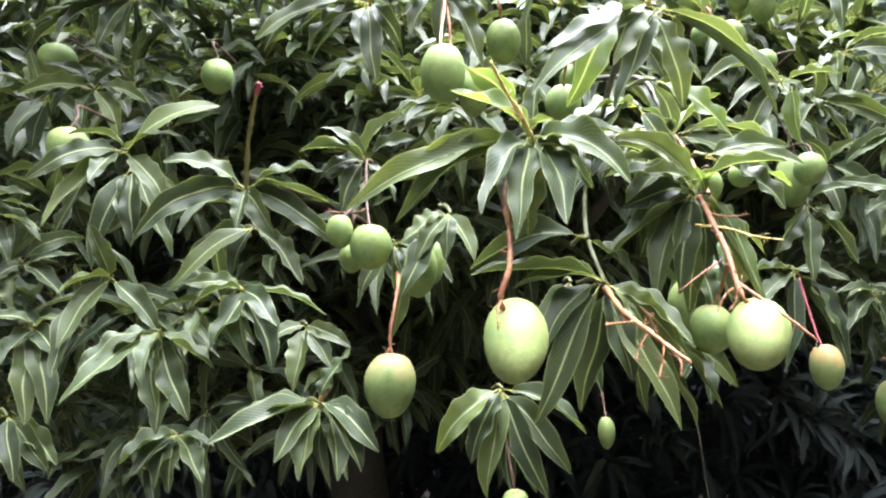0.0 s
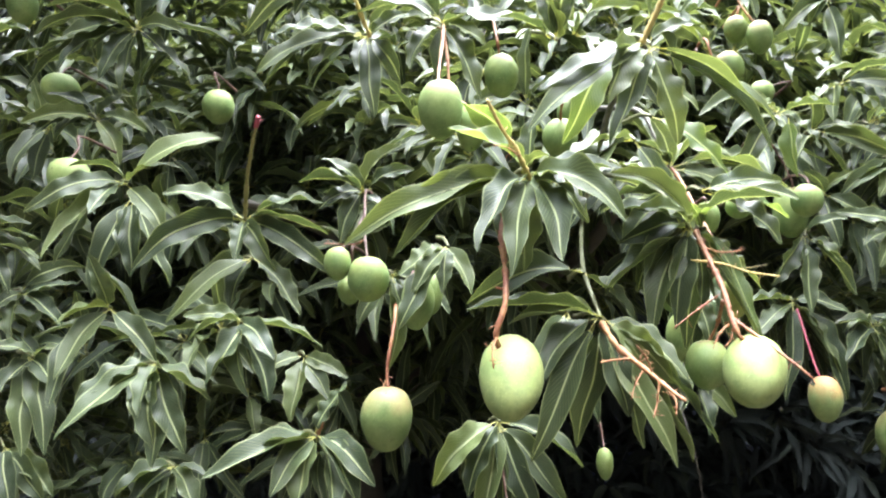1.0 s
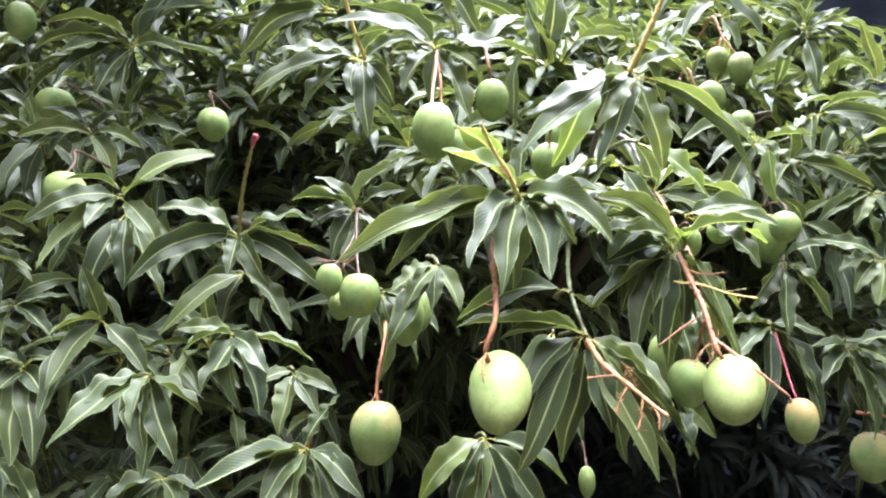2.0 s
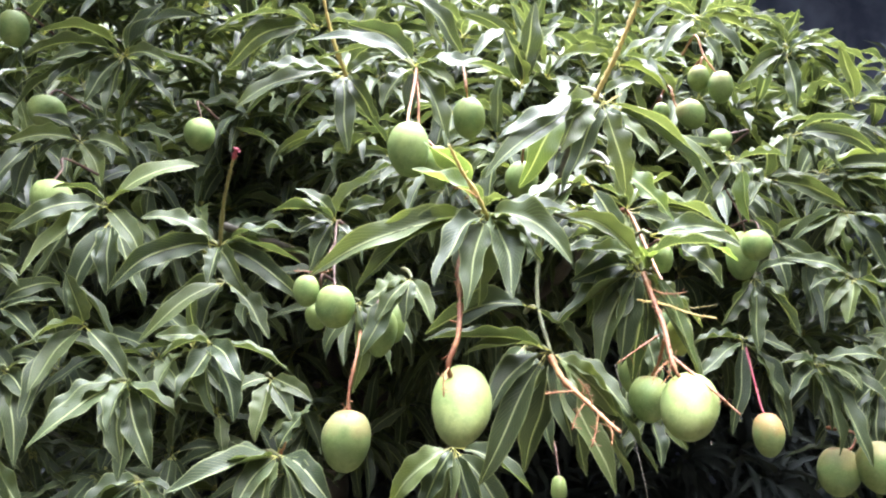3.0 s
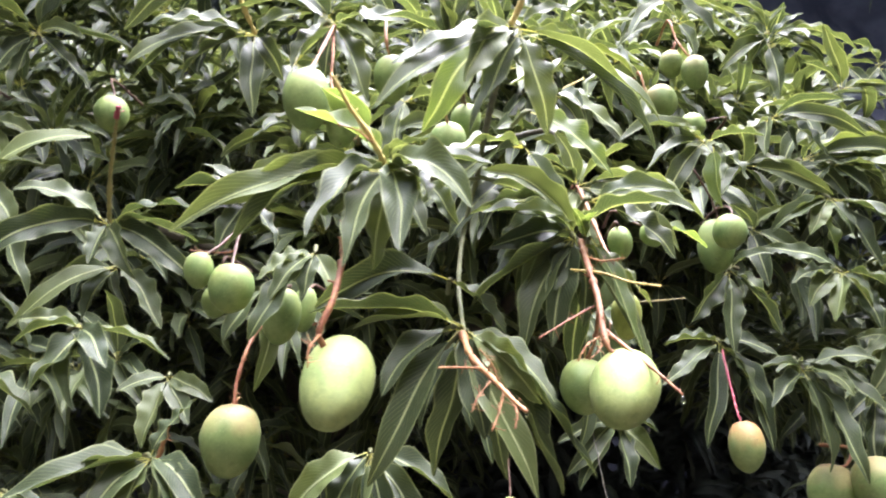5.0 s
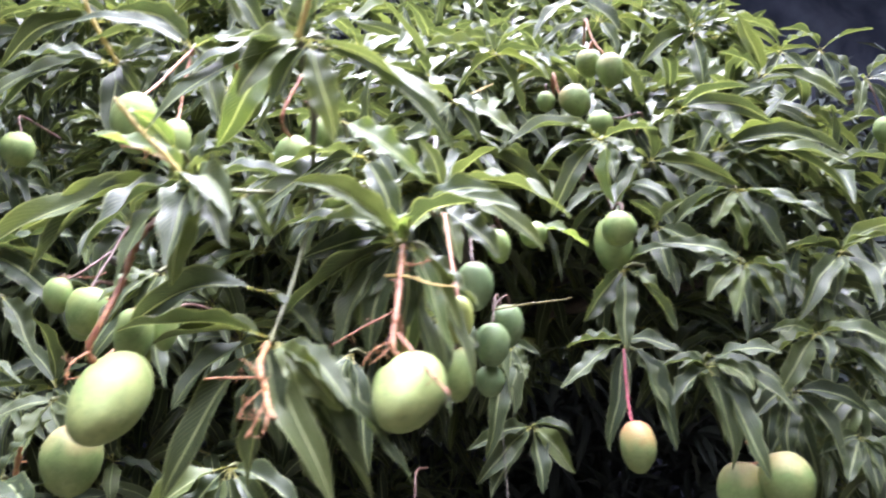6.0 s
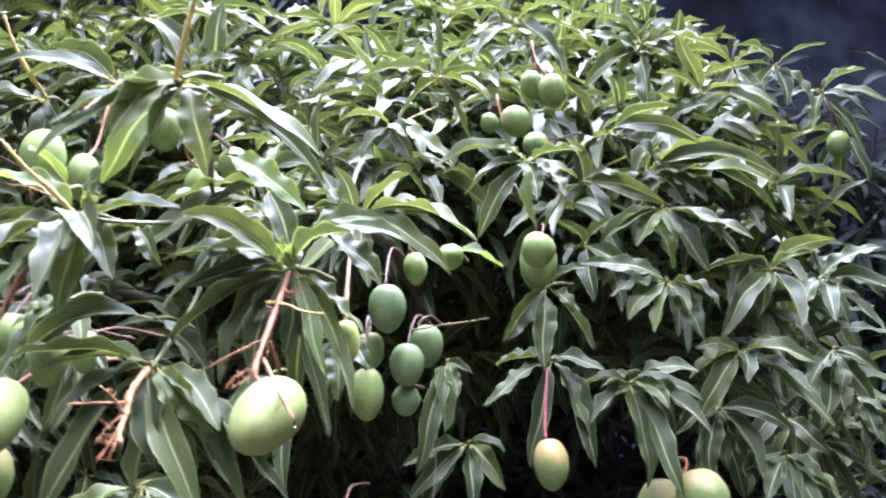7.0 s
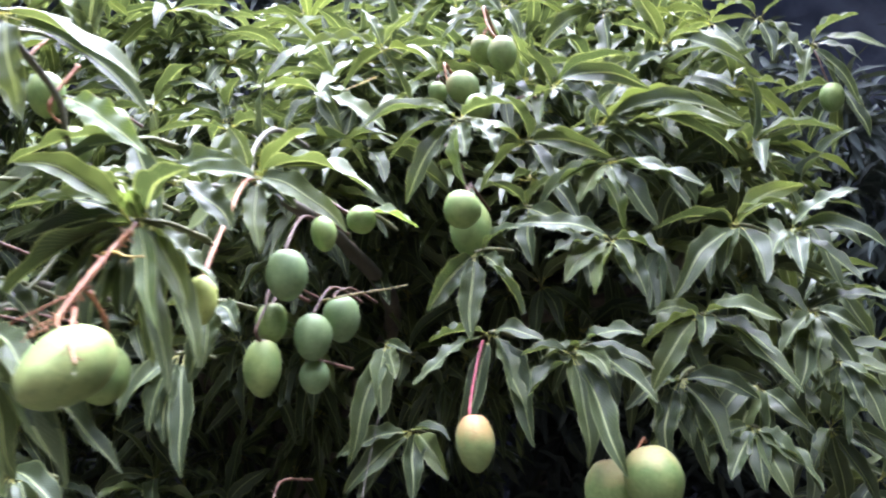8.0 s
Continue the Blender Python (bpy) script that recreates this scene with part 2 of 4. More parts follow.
def leaf_points(base, tip, rng, width=0.0, along=ALONG, across=ACROSS, outward=(0, -0.75, 0)):
    """A lance-shaped blade on a short petiole, arched from base to tip, folded along its midrib, with a wavy margin."""
    base, tip = np.asarray(base, float), np.asarray(tip, float)
    chord = tip - base
    size = np.linalg.norm(chord)
    c = chord / size
    up = np.array([0, 0, 1.0]) + np.asarray(outward) + rng.normal(0, 0.16, 3)
    up = unit(up - c * (up @ c))
    level = math.hypot(c[0], c[1])
    arch = size * (0.04 + 0.17 * level * rng.uniform(0.5, 1.3))
    side = np.cross(c, up)
    ctrl = base + chord * rng.uniform(0.38, 0.5) + up * arch * 1.5 + side * size * rng.normal(0, 0.05)
    s = np.linspace(0, 1, along)[:, None]
    mid = (1 - s) ** 2 * base + 2 * s * (1 - s) * ctrl + s**2 * tip
    mid = mid + side * size * 0.016 * np.sin(2 * np.pi * rng.uniform(1.0, 1.8) * s + rng.uniform(0, 6.3)) * s
    mid = mid + up * size * 0.010 * np.sin(2 * np.pi * rng.uniform(1.2, 2.4) * s + rng.uniform(0, 6.3)) * s
    tan = 2 * (1 - s) * (ctrl - base) + 2 * s * (tip - ctrl)
    tan /= np.linalg.norm(tan, axis=1, keepdims=True)
    roll = rng.normal(0, 0.33) + (s - 0.3) * rng.normal(0, 0.75)
    nrm = up - tan * (tan @ up)[:, None]
    nrm /= np.linalg.norm(nrm, axis=1, keepdims=True)
    sid = np.cross(tan, nrm)
    nrm, sid = nrm * np.cos(roll) + sid * np.sin(roll), sid * np.cos(roll) - nrm * np.sin(roll)
    u = np.clip((s - 0.12) / 0.88, 0, 1)
    half = 0.5 * (width or min(0.30 * size, rng.uniform(0.037, 0.047)))
    w = half * 2.80 * u**0.63 * (1 - u) ** 0.88 + 0.0013
    x = np.linspace(-1, 1, across)[None, :]
    fold = rng.uniform(0.25, 0.85)
    waves, ph1, ph2 = rng.uniform(2.0, 4.4), rng.uniform(0, 6.3), rng.uniform(0, 6.3)
    ripple = np.where(x < 0, np.sin(2 * np.pi * waves * s + ph1), np.sin(2 * np.pi * waves * s + ph2)) * rng.uniform(0.10, 0.36)
    lift = w * (fold * np.abs(x) + ripple * x**2)
    rim = 1 + 0.06 * np.where(x < 0, np.sin(2 * np.pi * waves * s + ph1 + 1.2), np.sin(2 * np.pi * waves * s + ph2 + 1.2))
    p = mid[:, None, :] + sid[:, None, :] * (w * x * rim)[..., None] + nrm[:, None, :] * lift[..., None]
    return p.reshape(-1, 3)


def mesh_of(name, verts, faces, uvs):
    verts, faces, uvs = np.asarray(verts, np.float32), np.asarray(faces, np.int32), np.asarray(uvs, np.float32)
    data = bpy.data.meshes.new(name)
    data.vertices.add(len(verts))
    data.vertices.foreach_set("co", verts.ravel())
    data.loops.add(faces.size)
    data.loops.foreach_set("vertex_index", faces.ravel())
    data.polygons.add(len(faces))
    data.polygons.foreach_set("loop_start", np.arange(0, faces.size, 4, dtype=np.int32))
    layer = data.uv_layers.new(name="UVMap")
    layer.data.foreach_set("uv", uvs[faces.ravel()].ravel())
    data.update(calc_edges=True)
    return data


QUADS, UVS = leaf_grid(ALONG, ACROSS)
LOW = {(11, 3): leaf_grid(11, 3), (15, 5): leaf_grid(15, 5)}


def tube(points, r0, r1, sides=7, knots=0.18, seed=1, step=0.012, spurs=0):
    """A bumpy tapering stem along a smooth line through the points, with short dry spurs where flowers fell."""
    rng = np.random.default_rng(seed)
    p = np.asarray(points, float)
    q = np.vstack([2 * p[0] - p[1], p, 2 * p[-1] - p[-2]])
    line = []
    for i in range(1, len(q) - 2):
        n = max(2, int(np.linalg.norm(q[i + 1] - q[i]) / step))
        for t in np.linspace(0, 1, n, endpoint=False):
            line.append(0.5 * (2 * q[i] + (q[i + 1] - q[i - 1]) * t + (2 * q[i - 1] - 5 * q[i] + 4 * q[i + 1] - q[i + 2]) * t * t
                               + (3 * q[i] - q[i - 1] - 3 * q[i + 1] + q[i + 2]) * t**3))
    line.append(p[-1])
    line = np.array(line)
    bm = bmesh.new()
    rings = []
    for i, c in enumerate(line):
        t = unit(line[min(i + 1, len(line) - 1)] - line[max(i - 1, 0)])
        a = unit(np.cross(t, (0.3, 1, 0.2)))
        bdir = np.cross(t, a)
        r = (r0 + (r1 - r0) * i / (len(line) - 1)) * (1 + knots * rng.normal() * 0.6)
        rings.append([bm.verts.new(c + r * (math.cos(k) * a + math.sin(k) * bdir)) for k in np.linspace(0, 2 * math.pi, sides, endpoint=False)])
    for ra, rb in zip(rings, rings[1:]):
        for k in range(sides):
            bm.faces.new((ra[k], ra[(k + 1) % sides], rb[(k + 1) % sides], rb[k]))
    for _ in range(spurs):
        i = int(rng.integers(1, max(2, len(line) - 1)))
        t = unit(line[min(i + 1, len(line) - 1)] - line[i - 1])
        d = rng.normal(0, 1, 3)
        d = unit(unit(d - t * (d @ t)) + 0.5 * t * rng.normal())
        long = rng.choice((0.003, 0.004, 0.006, 0.013)) * rng.uniform(0.7, 1.3)
        r = max((r0 + r1) * 0.5 * rng.uniform(0.18, 0.36), 0.0005)
        e1 = unit(np.cross(d, (0.2, 0.3, 0.9)))
        e2 = np.cross(d, e1)
        bend = rng.normal(0, 0.12, 3)
        prev = None
        for k, s in enumerate((0.0, 0.5, 1.0)):
            c = line[i] + d * long * s + bend * long * s * s
            cur = [bm.verts.new(c + r * (1.25 - 0.6 * s + (0.35 if k == 2 else 0)) * (math.cos(q) * e1 + math.sin(q) * e2)) for q in (0, 1.57, 3.14, 4.71)]
            if prev:
                for q in range(4):
                    bm.faces.new((prev[q], prev[(q + 1) % 4], cur[(q + 1) % 4], cur[q]))
            prev = cur
        bm.faces.new(prev)
    bm.faces.new(rings[0][::-1])
    bm.faces.new(rings[-1])
    return bm


# ---- ground ----
bm = bmesh.new()
bmesh.ops.create_grid(bm, x_segments=60, y_segments=60, size=1)
for v in bm.verts:
    r = v.co.length
    v.co *= 6 + 600 * r**6
    v.co.z = 0.03 * noise.noise(v.co * 0.8) if v.co.length < 30 else 0
ground = tagged(link_mesh("ground", bm, m_soil), "bare dark soil under the mango tree", "ground", kind="structure")

# ---- the mango tree ----
tree = tagged(new("mango_tree"), "broad mango tree with drooping glossy dark green leaves and unripe fruit", "tree")
tree.location = (-0.4, 3.9, 0.0)
TREE_INV = Matrix.Translation((0.4, -3.9, 0.0))


def on_tree(ob):
    ob.matrix_parent_inverse = TREE_INV
    return ob


on_tree(part("trunk", tube([(-0.4, 3.9, -0.05), (-0.38, 3.9, 0.5), (-0.43, 3.88, 1.1), (-0.4, 3.85, 1.7), (-0.2, 3.8, 2.6)], 0.16, 0.07, 16, 0.06, 3, 0.05), STEM["bark"], tree))
BOUGHS = [
    [(-0.42, 3.88, 1.0), (0.0, 3.3, 1.55), (0.42, 2.7, 1.85), (0.46, 2.1, 1.95), (0.47, 1.75, 1.93)],
    [(-0.42, 3.88, 1.15), (-0.4, 3.3, 1.6), (-0.35, 2.8, 1.9), (-0.6, 2.45, 2.0)],
    [(-0.41, 3.86, 1.3), (0.4, 3.5, 1.85), (1.15, 2.9, 1.95), (1.3, 2.6, 2.0)],
    [(-0.4, 3.85, 1.7), (0.3, 3.3, 2.3), (0.8, 2.6, 2.5)],
    [(-0.4, 3.85, 1.5), (-0.6, 3.3, 2.1), (-0.8, 2.8, 2.4)],
    [(-0.4, 3.86, 1.4), (0.7, 3.6, 2.05), (1.55, 3.0, 2.3)],
]
for i, pts in enumerate(BOUGHS):
    on_tree(part("limb", tube(pts, 0.05, 0.012, 10, 0.08, 10 + i, 0.04), STEM["bark"], tree))

RNG = np.random.default_rng(7)
CLEAR = []  # places that the mass of leaves grows behind


def twig(points, r0, r1, tone):
    """A bare flower stalk or a piece of leafy twig on the tree."""
    return on_tree(part("stalk" if r0 < 0.0046 and tone not in ("bark", "green") else "twig", tube(points, r0, r1, 7, 0.12 if tone in ("green", "bark") else 0.3, int(1000 * r0 + 10 * points[0][2]), 0.005, 16 if tone in ("orange", "salmon", "ochre") else 2), STEM[tone], tree))


def shoot(node, tips, kind="mature"):
    """A twig end with its whorl of leaves: one tip for each leaf, in centimetres from the node."""
    node = np.array(node)
    CLEAR.append((node[0], node[1] + 0.10, node[2], 0.15))
    back = node + 0.14 * unit(node - (0.35, 0.0, 1.6)) + RNG.normal(0, 0.012, 3)
    stem = on_tree(part("twig", tube([node + (0, -0.003, 0.002), node + (back - node) * 0.4 + (0, 0, 0.008), back], 0.0028, 0.0044, 7, 0.25, len(tips), 0.006), STEM["shoot"], tree))
    for i, tip in enumerate(tips):
        tip = node + np.array(tip) / 100
        base = node + (back - node) * (0.055 * (i % 5)) + RNG.normal(0, 0.0015, 3)
        verts = leaf_points(base, tip, RNG, {"small": RNG.uniform(0.028, 0.038), "young": min(RNG.uniform(0.038, 0.046), 0.3 * np.linalg.norm(tip - base)), "slim": 0.026}.get(kind, 0.0))
        link_mesh("leaf", mesh_of("leaf", verts, QUADS, UVS), LEAF_YOUNG if kind in ("young", "slim") else LEAF, stem, "bright yellow-green young leaf" if kind in ("young", "slim") else "")


def fruit_mesh(width, height, seed, deep=None, swing=0.0):
    """A plump, slightly lopsided egg with a sunken stalk end and a low beak near the bottom."""
    rng = np.random.default_rng(seed)
    bm = bmesh.new()
    bmesh.ops.create_uvsphere(bm, u_segments=40, v_segments=32, radius=1.0)
    turn = radians(swing) if deep else rng.uniform(0, 6.28)
    thin = 0.10 if deep is None else 1 - width / deep
    width = deep or width
    bulge = rng.uniform(0.04, 0.1)
    for v in bm.verts:
        x, y, z = v.co
        a = math.atan2(y, x) - turn
        r = 1 + 0.05 * z - 0.05 * z * z * (z < 0) + bulge * math.cos(a) * (0.5 - z * z)
        flat = 1 - thin * abs(math.sin(a))
        x, y = x * r * flat, y * r * flat
        zz = z if z > 0 else z * 1.02
        if z > 0.8:
            zz -= 0.05 * ((z - 0.8) / 0.2) ** 2
        beak = math.exp(-(min(abs(a % 6.28), 6.28 - abs(a % 6.28)) ** 2) * 3) * math.exp(-((z + 0.82) ** 2) * 22)
        x += 0.07 * beak * math.cos(turn)
        y += 0.07 * beak * math.sin(turn)
        dent = 1 + 0.022 * noise.noise(Vector((x * 1.6, y * 1.6, z * 1.6 + seed)))
        v.co = (x * width / 2 * dent, y * width / 2 * dent, zz * height / 2)
    return bm


LOOKS = {
    "green": "unripe green mango hanging among the leaves",
    "pale": "large pale green mango with whitish bloom on a bare stalk",
    "dark": "dull blue-green mango hanging in the shade of leaves",
    "yellow": "small yellowish green mango hanging on a red stalk",
    "ruddy": "green mango with a faint brownish red shoulder",
    "blush": "small green mango with a pinkish orange shoulder on a crimson stalk",
}
COUNT = [0]


def mango(centre, width, height, axis, tone, stalk=(), deep=None, swing=0.0, foot=None):
    """A fruit with its stalk; the stalk's points run from the fruit up to the twig."""
    COUNT[0] += 1
    CLEAR.append((*centre[:1], centre[1] + 0.10, centre[2], 0.17))
    thing = tagged(new("mango"), LOOKS[tone], "mango", group="mangoes on the tree")
    thing.location = centre
    turn = Vector(axis).to_track_quat("Z", "Y").to_matrix().to_4x4()
    body = part("fruit", fruit_mesh(width, height, COUNT[0], deep, swing), SKIN[tone], thing)
    body.matrix_basis = turn @ Matrix.Rotation(0.0 if deep else RNG.uniform(0, 6.28), 4, "Z")
    top = np.array(centre) + unit(axis) * height * 0.46
    pts = [foot or tuple(top - unit(axis) * 0.008)] + [tuple(p) for p in stalk]
    if not stalk:
        pts += [tuple(top + (0.004, 0.03, 0.025)), tuple(top + (0.0, 0.09, 0.04))]
    if COUNT[0] > 9:
        pts.append(tuple(np.array(pts[-1]) + (0.01, 0.15, 0.0)))
    keep = [np.array(pts[0])]
    for p in pts[1:]:
        if np.linalg.norm(np.array(p) - keep[-1]) > 0.012:
            keep.append(np.array(p))
    look_of = "pink" if tone == "blush" else ("salmon" if tone in ("pale", "yellow") else ("salmon" if tone == "ruddy" or COUNT[0] < 10 else "brown"))
    stem = part("stalk", tube(keep, *((0.0036, 0.0052) if tone == "pale" else (0.0022, 0.0032) if tone == "blush" else (0.003, 0.0042) if tone in ("yellow", "ruddy") else (0.0023, 0.0033)), 7, 0.3, COUNT[0], 0.005, 16 if tone in ("pale", "yellow") else 3), STEM[look_of], thing)
    stem.matrix_parent_inverse = Matrix.Translation(-Vector(centre))
    return thing


# ---- shoots, fruit and stalks, as they stand ----
shoot((0.139, 1.247, 1.838), [(-22, -2, -6), (-27, -4, -10), (-20, -3, -12), (-8, -12, -12), (-4, -12, -15), (3, -13, -13), (6, -13, -7), (14, 2, 2), (1, 4, 11), (11, -14, -8)])
shoot((0.111, 1.255, 1.889), [(-8, 2, 8)], "young")
shoot((0.136, 1.245, 1.845), [(-12, -4, 6)], "young")
shoot((-0.151, 1.690, 1.896), [(10, -3, 4), (-9, -4, 6), (-9, -4, -4), (-5, -4, -11), (7, 1, 10), (-13, -5, 1), (6, -3, -9)])
shoot((0.017, 1.440, 1.757), [(-8, -5, -14), (-6, -4, -8), (-1, -4, -8), (-8, -3, -5), (4, -2, -8)])
shoot((-0.368, 1.580, 1.822), [(-17, -11, -10), (0, -6, -8), (7, -4, -10), (16, -1, -3), (18, -1, -11), (-13, -8, 4), (15, 6, 4)])
shoot((-0.362, 1.620, 1.752), [(-13, -10, -12), (10, -4, -11), (-11, -7, -10), (-3, -5, -10), (-8, -2, -3)])
shoot((-0.581, 1.550, 1.889), [(-14, -10, -7), (-11, -9, -15), (-3, -9, -7), (8, -2, -10), (10, 0, 3), (-9, -5, 2), (15, 6, 10), (-10, -6, -16)])
shoot((-0.622, 1.600, 1.657), [(10, -3, -10), (-7, -7, -3), (-6, -9, -13), (-6, -10, -18), (-4, -3, 10)])
shoot((-0.613, 1.660, 1.877), [(-5, -6, -20), (8, -1, -18), (2, -5, -16)])
shoot((-0.468, 1.430, 1.558), [(-12, -10, -11), (0, -8, -8), (2, -7, -13), (10, -3, -6), (2, -6, -16), (-11, -6, -6), (6, -4, -14)])
shoot((-0.335, 1.455, 1.628), [(-7, -7, -3), (-4, -8, -10), (3, -7, -12), (7, -7, -6), (6, -4, -13), (14, -1, -4), (-10, -1, 1)])
shoot((-0.265, 1.660, 1.566), [(-1, -7, -12), (6, -5, -8), (9, -3, -4), (-7, -5, -3)])
shoot((-0.197, 1.420, 1.441), [(-16, -10, -5), (-12, -5, -2), (-6, -8, -8), (-2, -7, -11), (4, -7, -11), (7, -5, -10), (10, -5, -7), (5, 4, 9)])
shoot((-0.718, 1.900, 2.321), [(-16, -11, 1), (-18, -12, -6), (-12, -11, -6), (-20, -11, -13), (-7, -10, -9), (-14, -10, -13), (-6, -6, -14), (-1, -5, -17), (13, 2, -13), (21, 3, -2), (17, 4, 13), (12, -2, -2), (8, 2, 15), (-21, -9, -17)])
shoot((-0.805, 1.900, 2.102), [(12, 0, -3), (-13, -9, -3), (-10, -9, -6), (-6, -8, -8), (-10, -4, 5), (0, -6, -10), (7, -2, -11), (7, 4, 7)])
shoot((-0.132, 1.540, 2.167), [(-17, -6, -2), (-20, -6, -9), (-19, -4, -11), (-11, -5, -11), (1, -2, -16), (6, -1, -9), (7, 3, 6)])
shoot((-0.204, 1.620, 2.297), [(-21, -7, -6), (-18, -4, -11), (-8, -4, -7), (10, 3, 1), (-7, 2, 6)])
shoot((0.005, 1.543, 2.190), [(-21, -7, 2), (-19, -3, 0), (-6, -4, -10), (7, -2, -15), (14, -3, 0), (-14, -1, 8), (-1, -1, -11), (8, -3, -5)])
shoot((-0.028, 1.700, 2.420), [(13, 0, -14), (8, 1, -13), (-8, 1, -3), (-10, 0, -11), (19, 1, -3)])
shoot((0.215, 1.500, 2.143), [(-4, 0, 12), (2, -2, 17), (6, 0, 13), (-8, -2, 1), (-13, -1, 4), (-3, -5, 7)])
shoot((0.306, 1.192, 2.022), [(19, 3, -11), (19, 6, -14), (4, 1, -14), (-18, -6, -14), (-7, -5, -10), (-16, -5, -8), (-6, -1, -15), (7, 2, 4)])
shoot((0.264, 1.240, 2.025), [(-8, -2, -14)], "young")
shoot((0.333, 1.300, 1.947), [(12, 1, -9)], "young")
shoot((0.436, 1.400, 1.849), [(12, -4, 1), (12, -3, -9), (15, -3, -2)])
shoot((0.245, 1.276, 1.634), [(-20, -2, 1), (-14, -4, -1), (-11, -5, -20), (-10, -6, -9), (12, -3, -9), (3, -3, -14), (10, -3, -21)])
shoot((0.227, 1.320, 1.704), [(-18, -3, -5), (8, 1, -7)])
shoot((0.408, 1.363, 1.780), [(-14, -7, 8), (-14, -6, 2), (-10, -6, 2), (-9, -5, -4), (12, -7, 4), (-15, -5, -11), (-4, -3, -16), (-8, -4, -17), (1, -1, -13)])
shoot((0.420, 1.355, 1.779), [(-2, -2, 4), (1, -4, 3)], "young")
shoot((0.428, 1.355, 1.778), [(6, -5, -16)], "slim")
shoot((0.454, 1.635, 1.936), [(-4, -1, 10), (-9, -4, 5), (-11, -5, -1), (10, 2, 9), (15, -1, 0), (23, -1, -6), (18, -2, -12), (-9, -7, -13), (3, -3, -14), (9, -2, -7)])
shoot((0.625, 1.750, 1.890), [(10, -1, -4)], "young")
shoot((0.340, 1.450, 1.945), [(6, -1, -15), (-14, -9, -6), (-12, -7, -14), (-16, -11, -14)])
shoot((0.134, 1.260, 1.852), [(-1, -3, -15), (-4, -4, -12), (1, 4, 4), (3, -3, 2), (6, -1, -10)])
shoot((0.410, 1.400, 1.788), [(0, 3, -20), (-16, -9, 1), (-13, -9, -4), (-8, -6, -10), (-4, -7, -9)])
shoot((0.416, 1.395, 1.784), [(8, -3, -13), (11, -1, -10), (7, -3, -25), (10, -3, -21)], "small")
shoot((0.183, 1.330, 1.852), [(5, -2, -7), (-5, -6, -10), (-8, -4, -5), (-6, -9, -12)])
shoot((0.778, 1.900, 2.119), [(-11, -1, -17), (-14, -3, -8), (2, -5, -10), (8, -3, -9), (-20, -5, -2), (12, -3, 1), (-8, -2, 3)])
shoot((0.785, 1.860, 2.100), [(1, -1, -14)], "young")
shoot((0.808, 1.860, 1.827), [(-1, -4, -17), (-9, -3, -11), (6, -4, -6), (9, -4, -13), (9, -2, 4)])
shoot((0.816, 1.950, 1.687), [(-14, -6, -10), (-5, -6, -22), (8, -7, -22), (11, -4, -3), (7, -7, -16), (-12, 0, -1)])
shoot((0.971, 1.900, 1.632), [(13, -6, 2), (2, -6, -20), (8, -8, -22), (14, -8, -10), (-8, -4, -8), (-9, -1, 0), (7, -7, -5)])
shoot((1.214, 1.960, 1.700), [(-10, -3, -14), (-11, -2, -6), (-1, -8, -7), (14, -9, -16), (11, -9, -9), (13, -7, -3), (9, -3, 2), (-9, 1, 1)])
shoot((1.182, 2.080, 1.595), [(3, -8, -20), (-6, -5, -15), (7, -8, -16), (0, -7, -14), (-9, -2, -5)])
shoot((1.303, 2.020, 1.882), [(13, -5, 6), (10, -5, 3), (-16, -6, -1), (-14, -10, -16), (3, -10, -14), (-4, -5, -11), (-9, -2, 1)])
shoot((1.401, 2.000, 1.854), [(12, -5, 6), (11, -5, -5), (9, -8, -12), (-1, -10, -10), (-6, -5, -7), (14, -8, -6)])
shoot((1.219, 2.150, 2.363), [(17, -6, -11), (17, -5, -6), (-6, -3, 16), (8, -6, -1), (-11, -2, 6)], "small")
shoot((1.100, 2.300, 2.583), [(21, -6, -7), (13, -4, -9), (-13, -3, 5), (-11, -1, 9), (5, -1, 8), (16, -2, -17), (-6, -1, -10), (-11, -1, -5)], "small")
shoot((1.516, 2.500, 2.593), [(-12, -2, 6), (13, -6, 3), (-22, 3, -2), (9, -2, -15), (2, -2, -14), (-6, 0, -9)], "small")
shoot((1.645, 2.520, 2.505), [(11, -6, 4), (15, -8, -7), (10, -5, -9), (-10, -1, -1), (-4, -1, -13), (9, -3, -20), (5, -2, -17)], "small")
shoot((1.704, 2.550, 2.389), [(-3, 2, -18), (-9, 3, -14), (-12, 5, -9), (5, -2, -16), (-13, 4, 0)], "small")
shoot((0.551, 2.150, 2.446), [(13, -4, 7), (-5, -2, 11), (-18, -7, -1), (14, -1, -8), (-10, -2, -12), (8, 1, -17), (-10, -5, -3)])
shoot((0.848, 2.300, 2.608), [(14, -2, 6), (-13, -1, 9), (-18, -1, -9), (4, -2, -11), (-16, -3, 2), (17, -2, -8)], "small")
shoot((0.460, 1.950, 2.239), [(-6, -4, -9), (6, -2, -10), (15, 0, -10), (5, -6, -5), (-11, -5, 0), (8, -2, -1)])
shoot((0.968, 2.000, 2.218), [(11, -4, -10), (4, -4, -9), (16, -3, 4), (-7, -2, -5), (-3, -3, -10), (20, -5, -5)])
shoot((1.108, 2.000, 2.108), [(12, -5, -8), (20, -8, -5), (6, -5, -8), (-9, -1, -9), (-17, 0, -7), (11, -3, 0)])
shoot((1.068, 1.940, 2.012), [(17, -7, -9), (14, -6, -13), (2, -5, -9), (-10, -2, -4), (-6, -3, -9), (8, -4, -15), (-14, 0, -8)])
shoot((1.051, 1.980, 2.004), [(4, -1, -12)], "young")
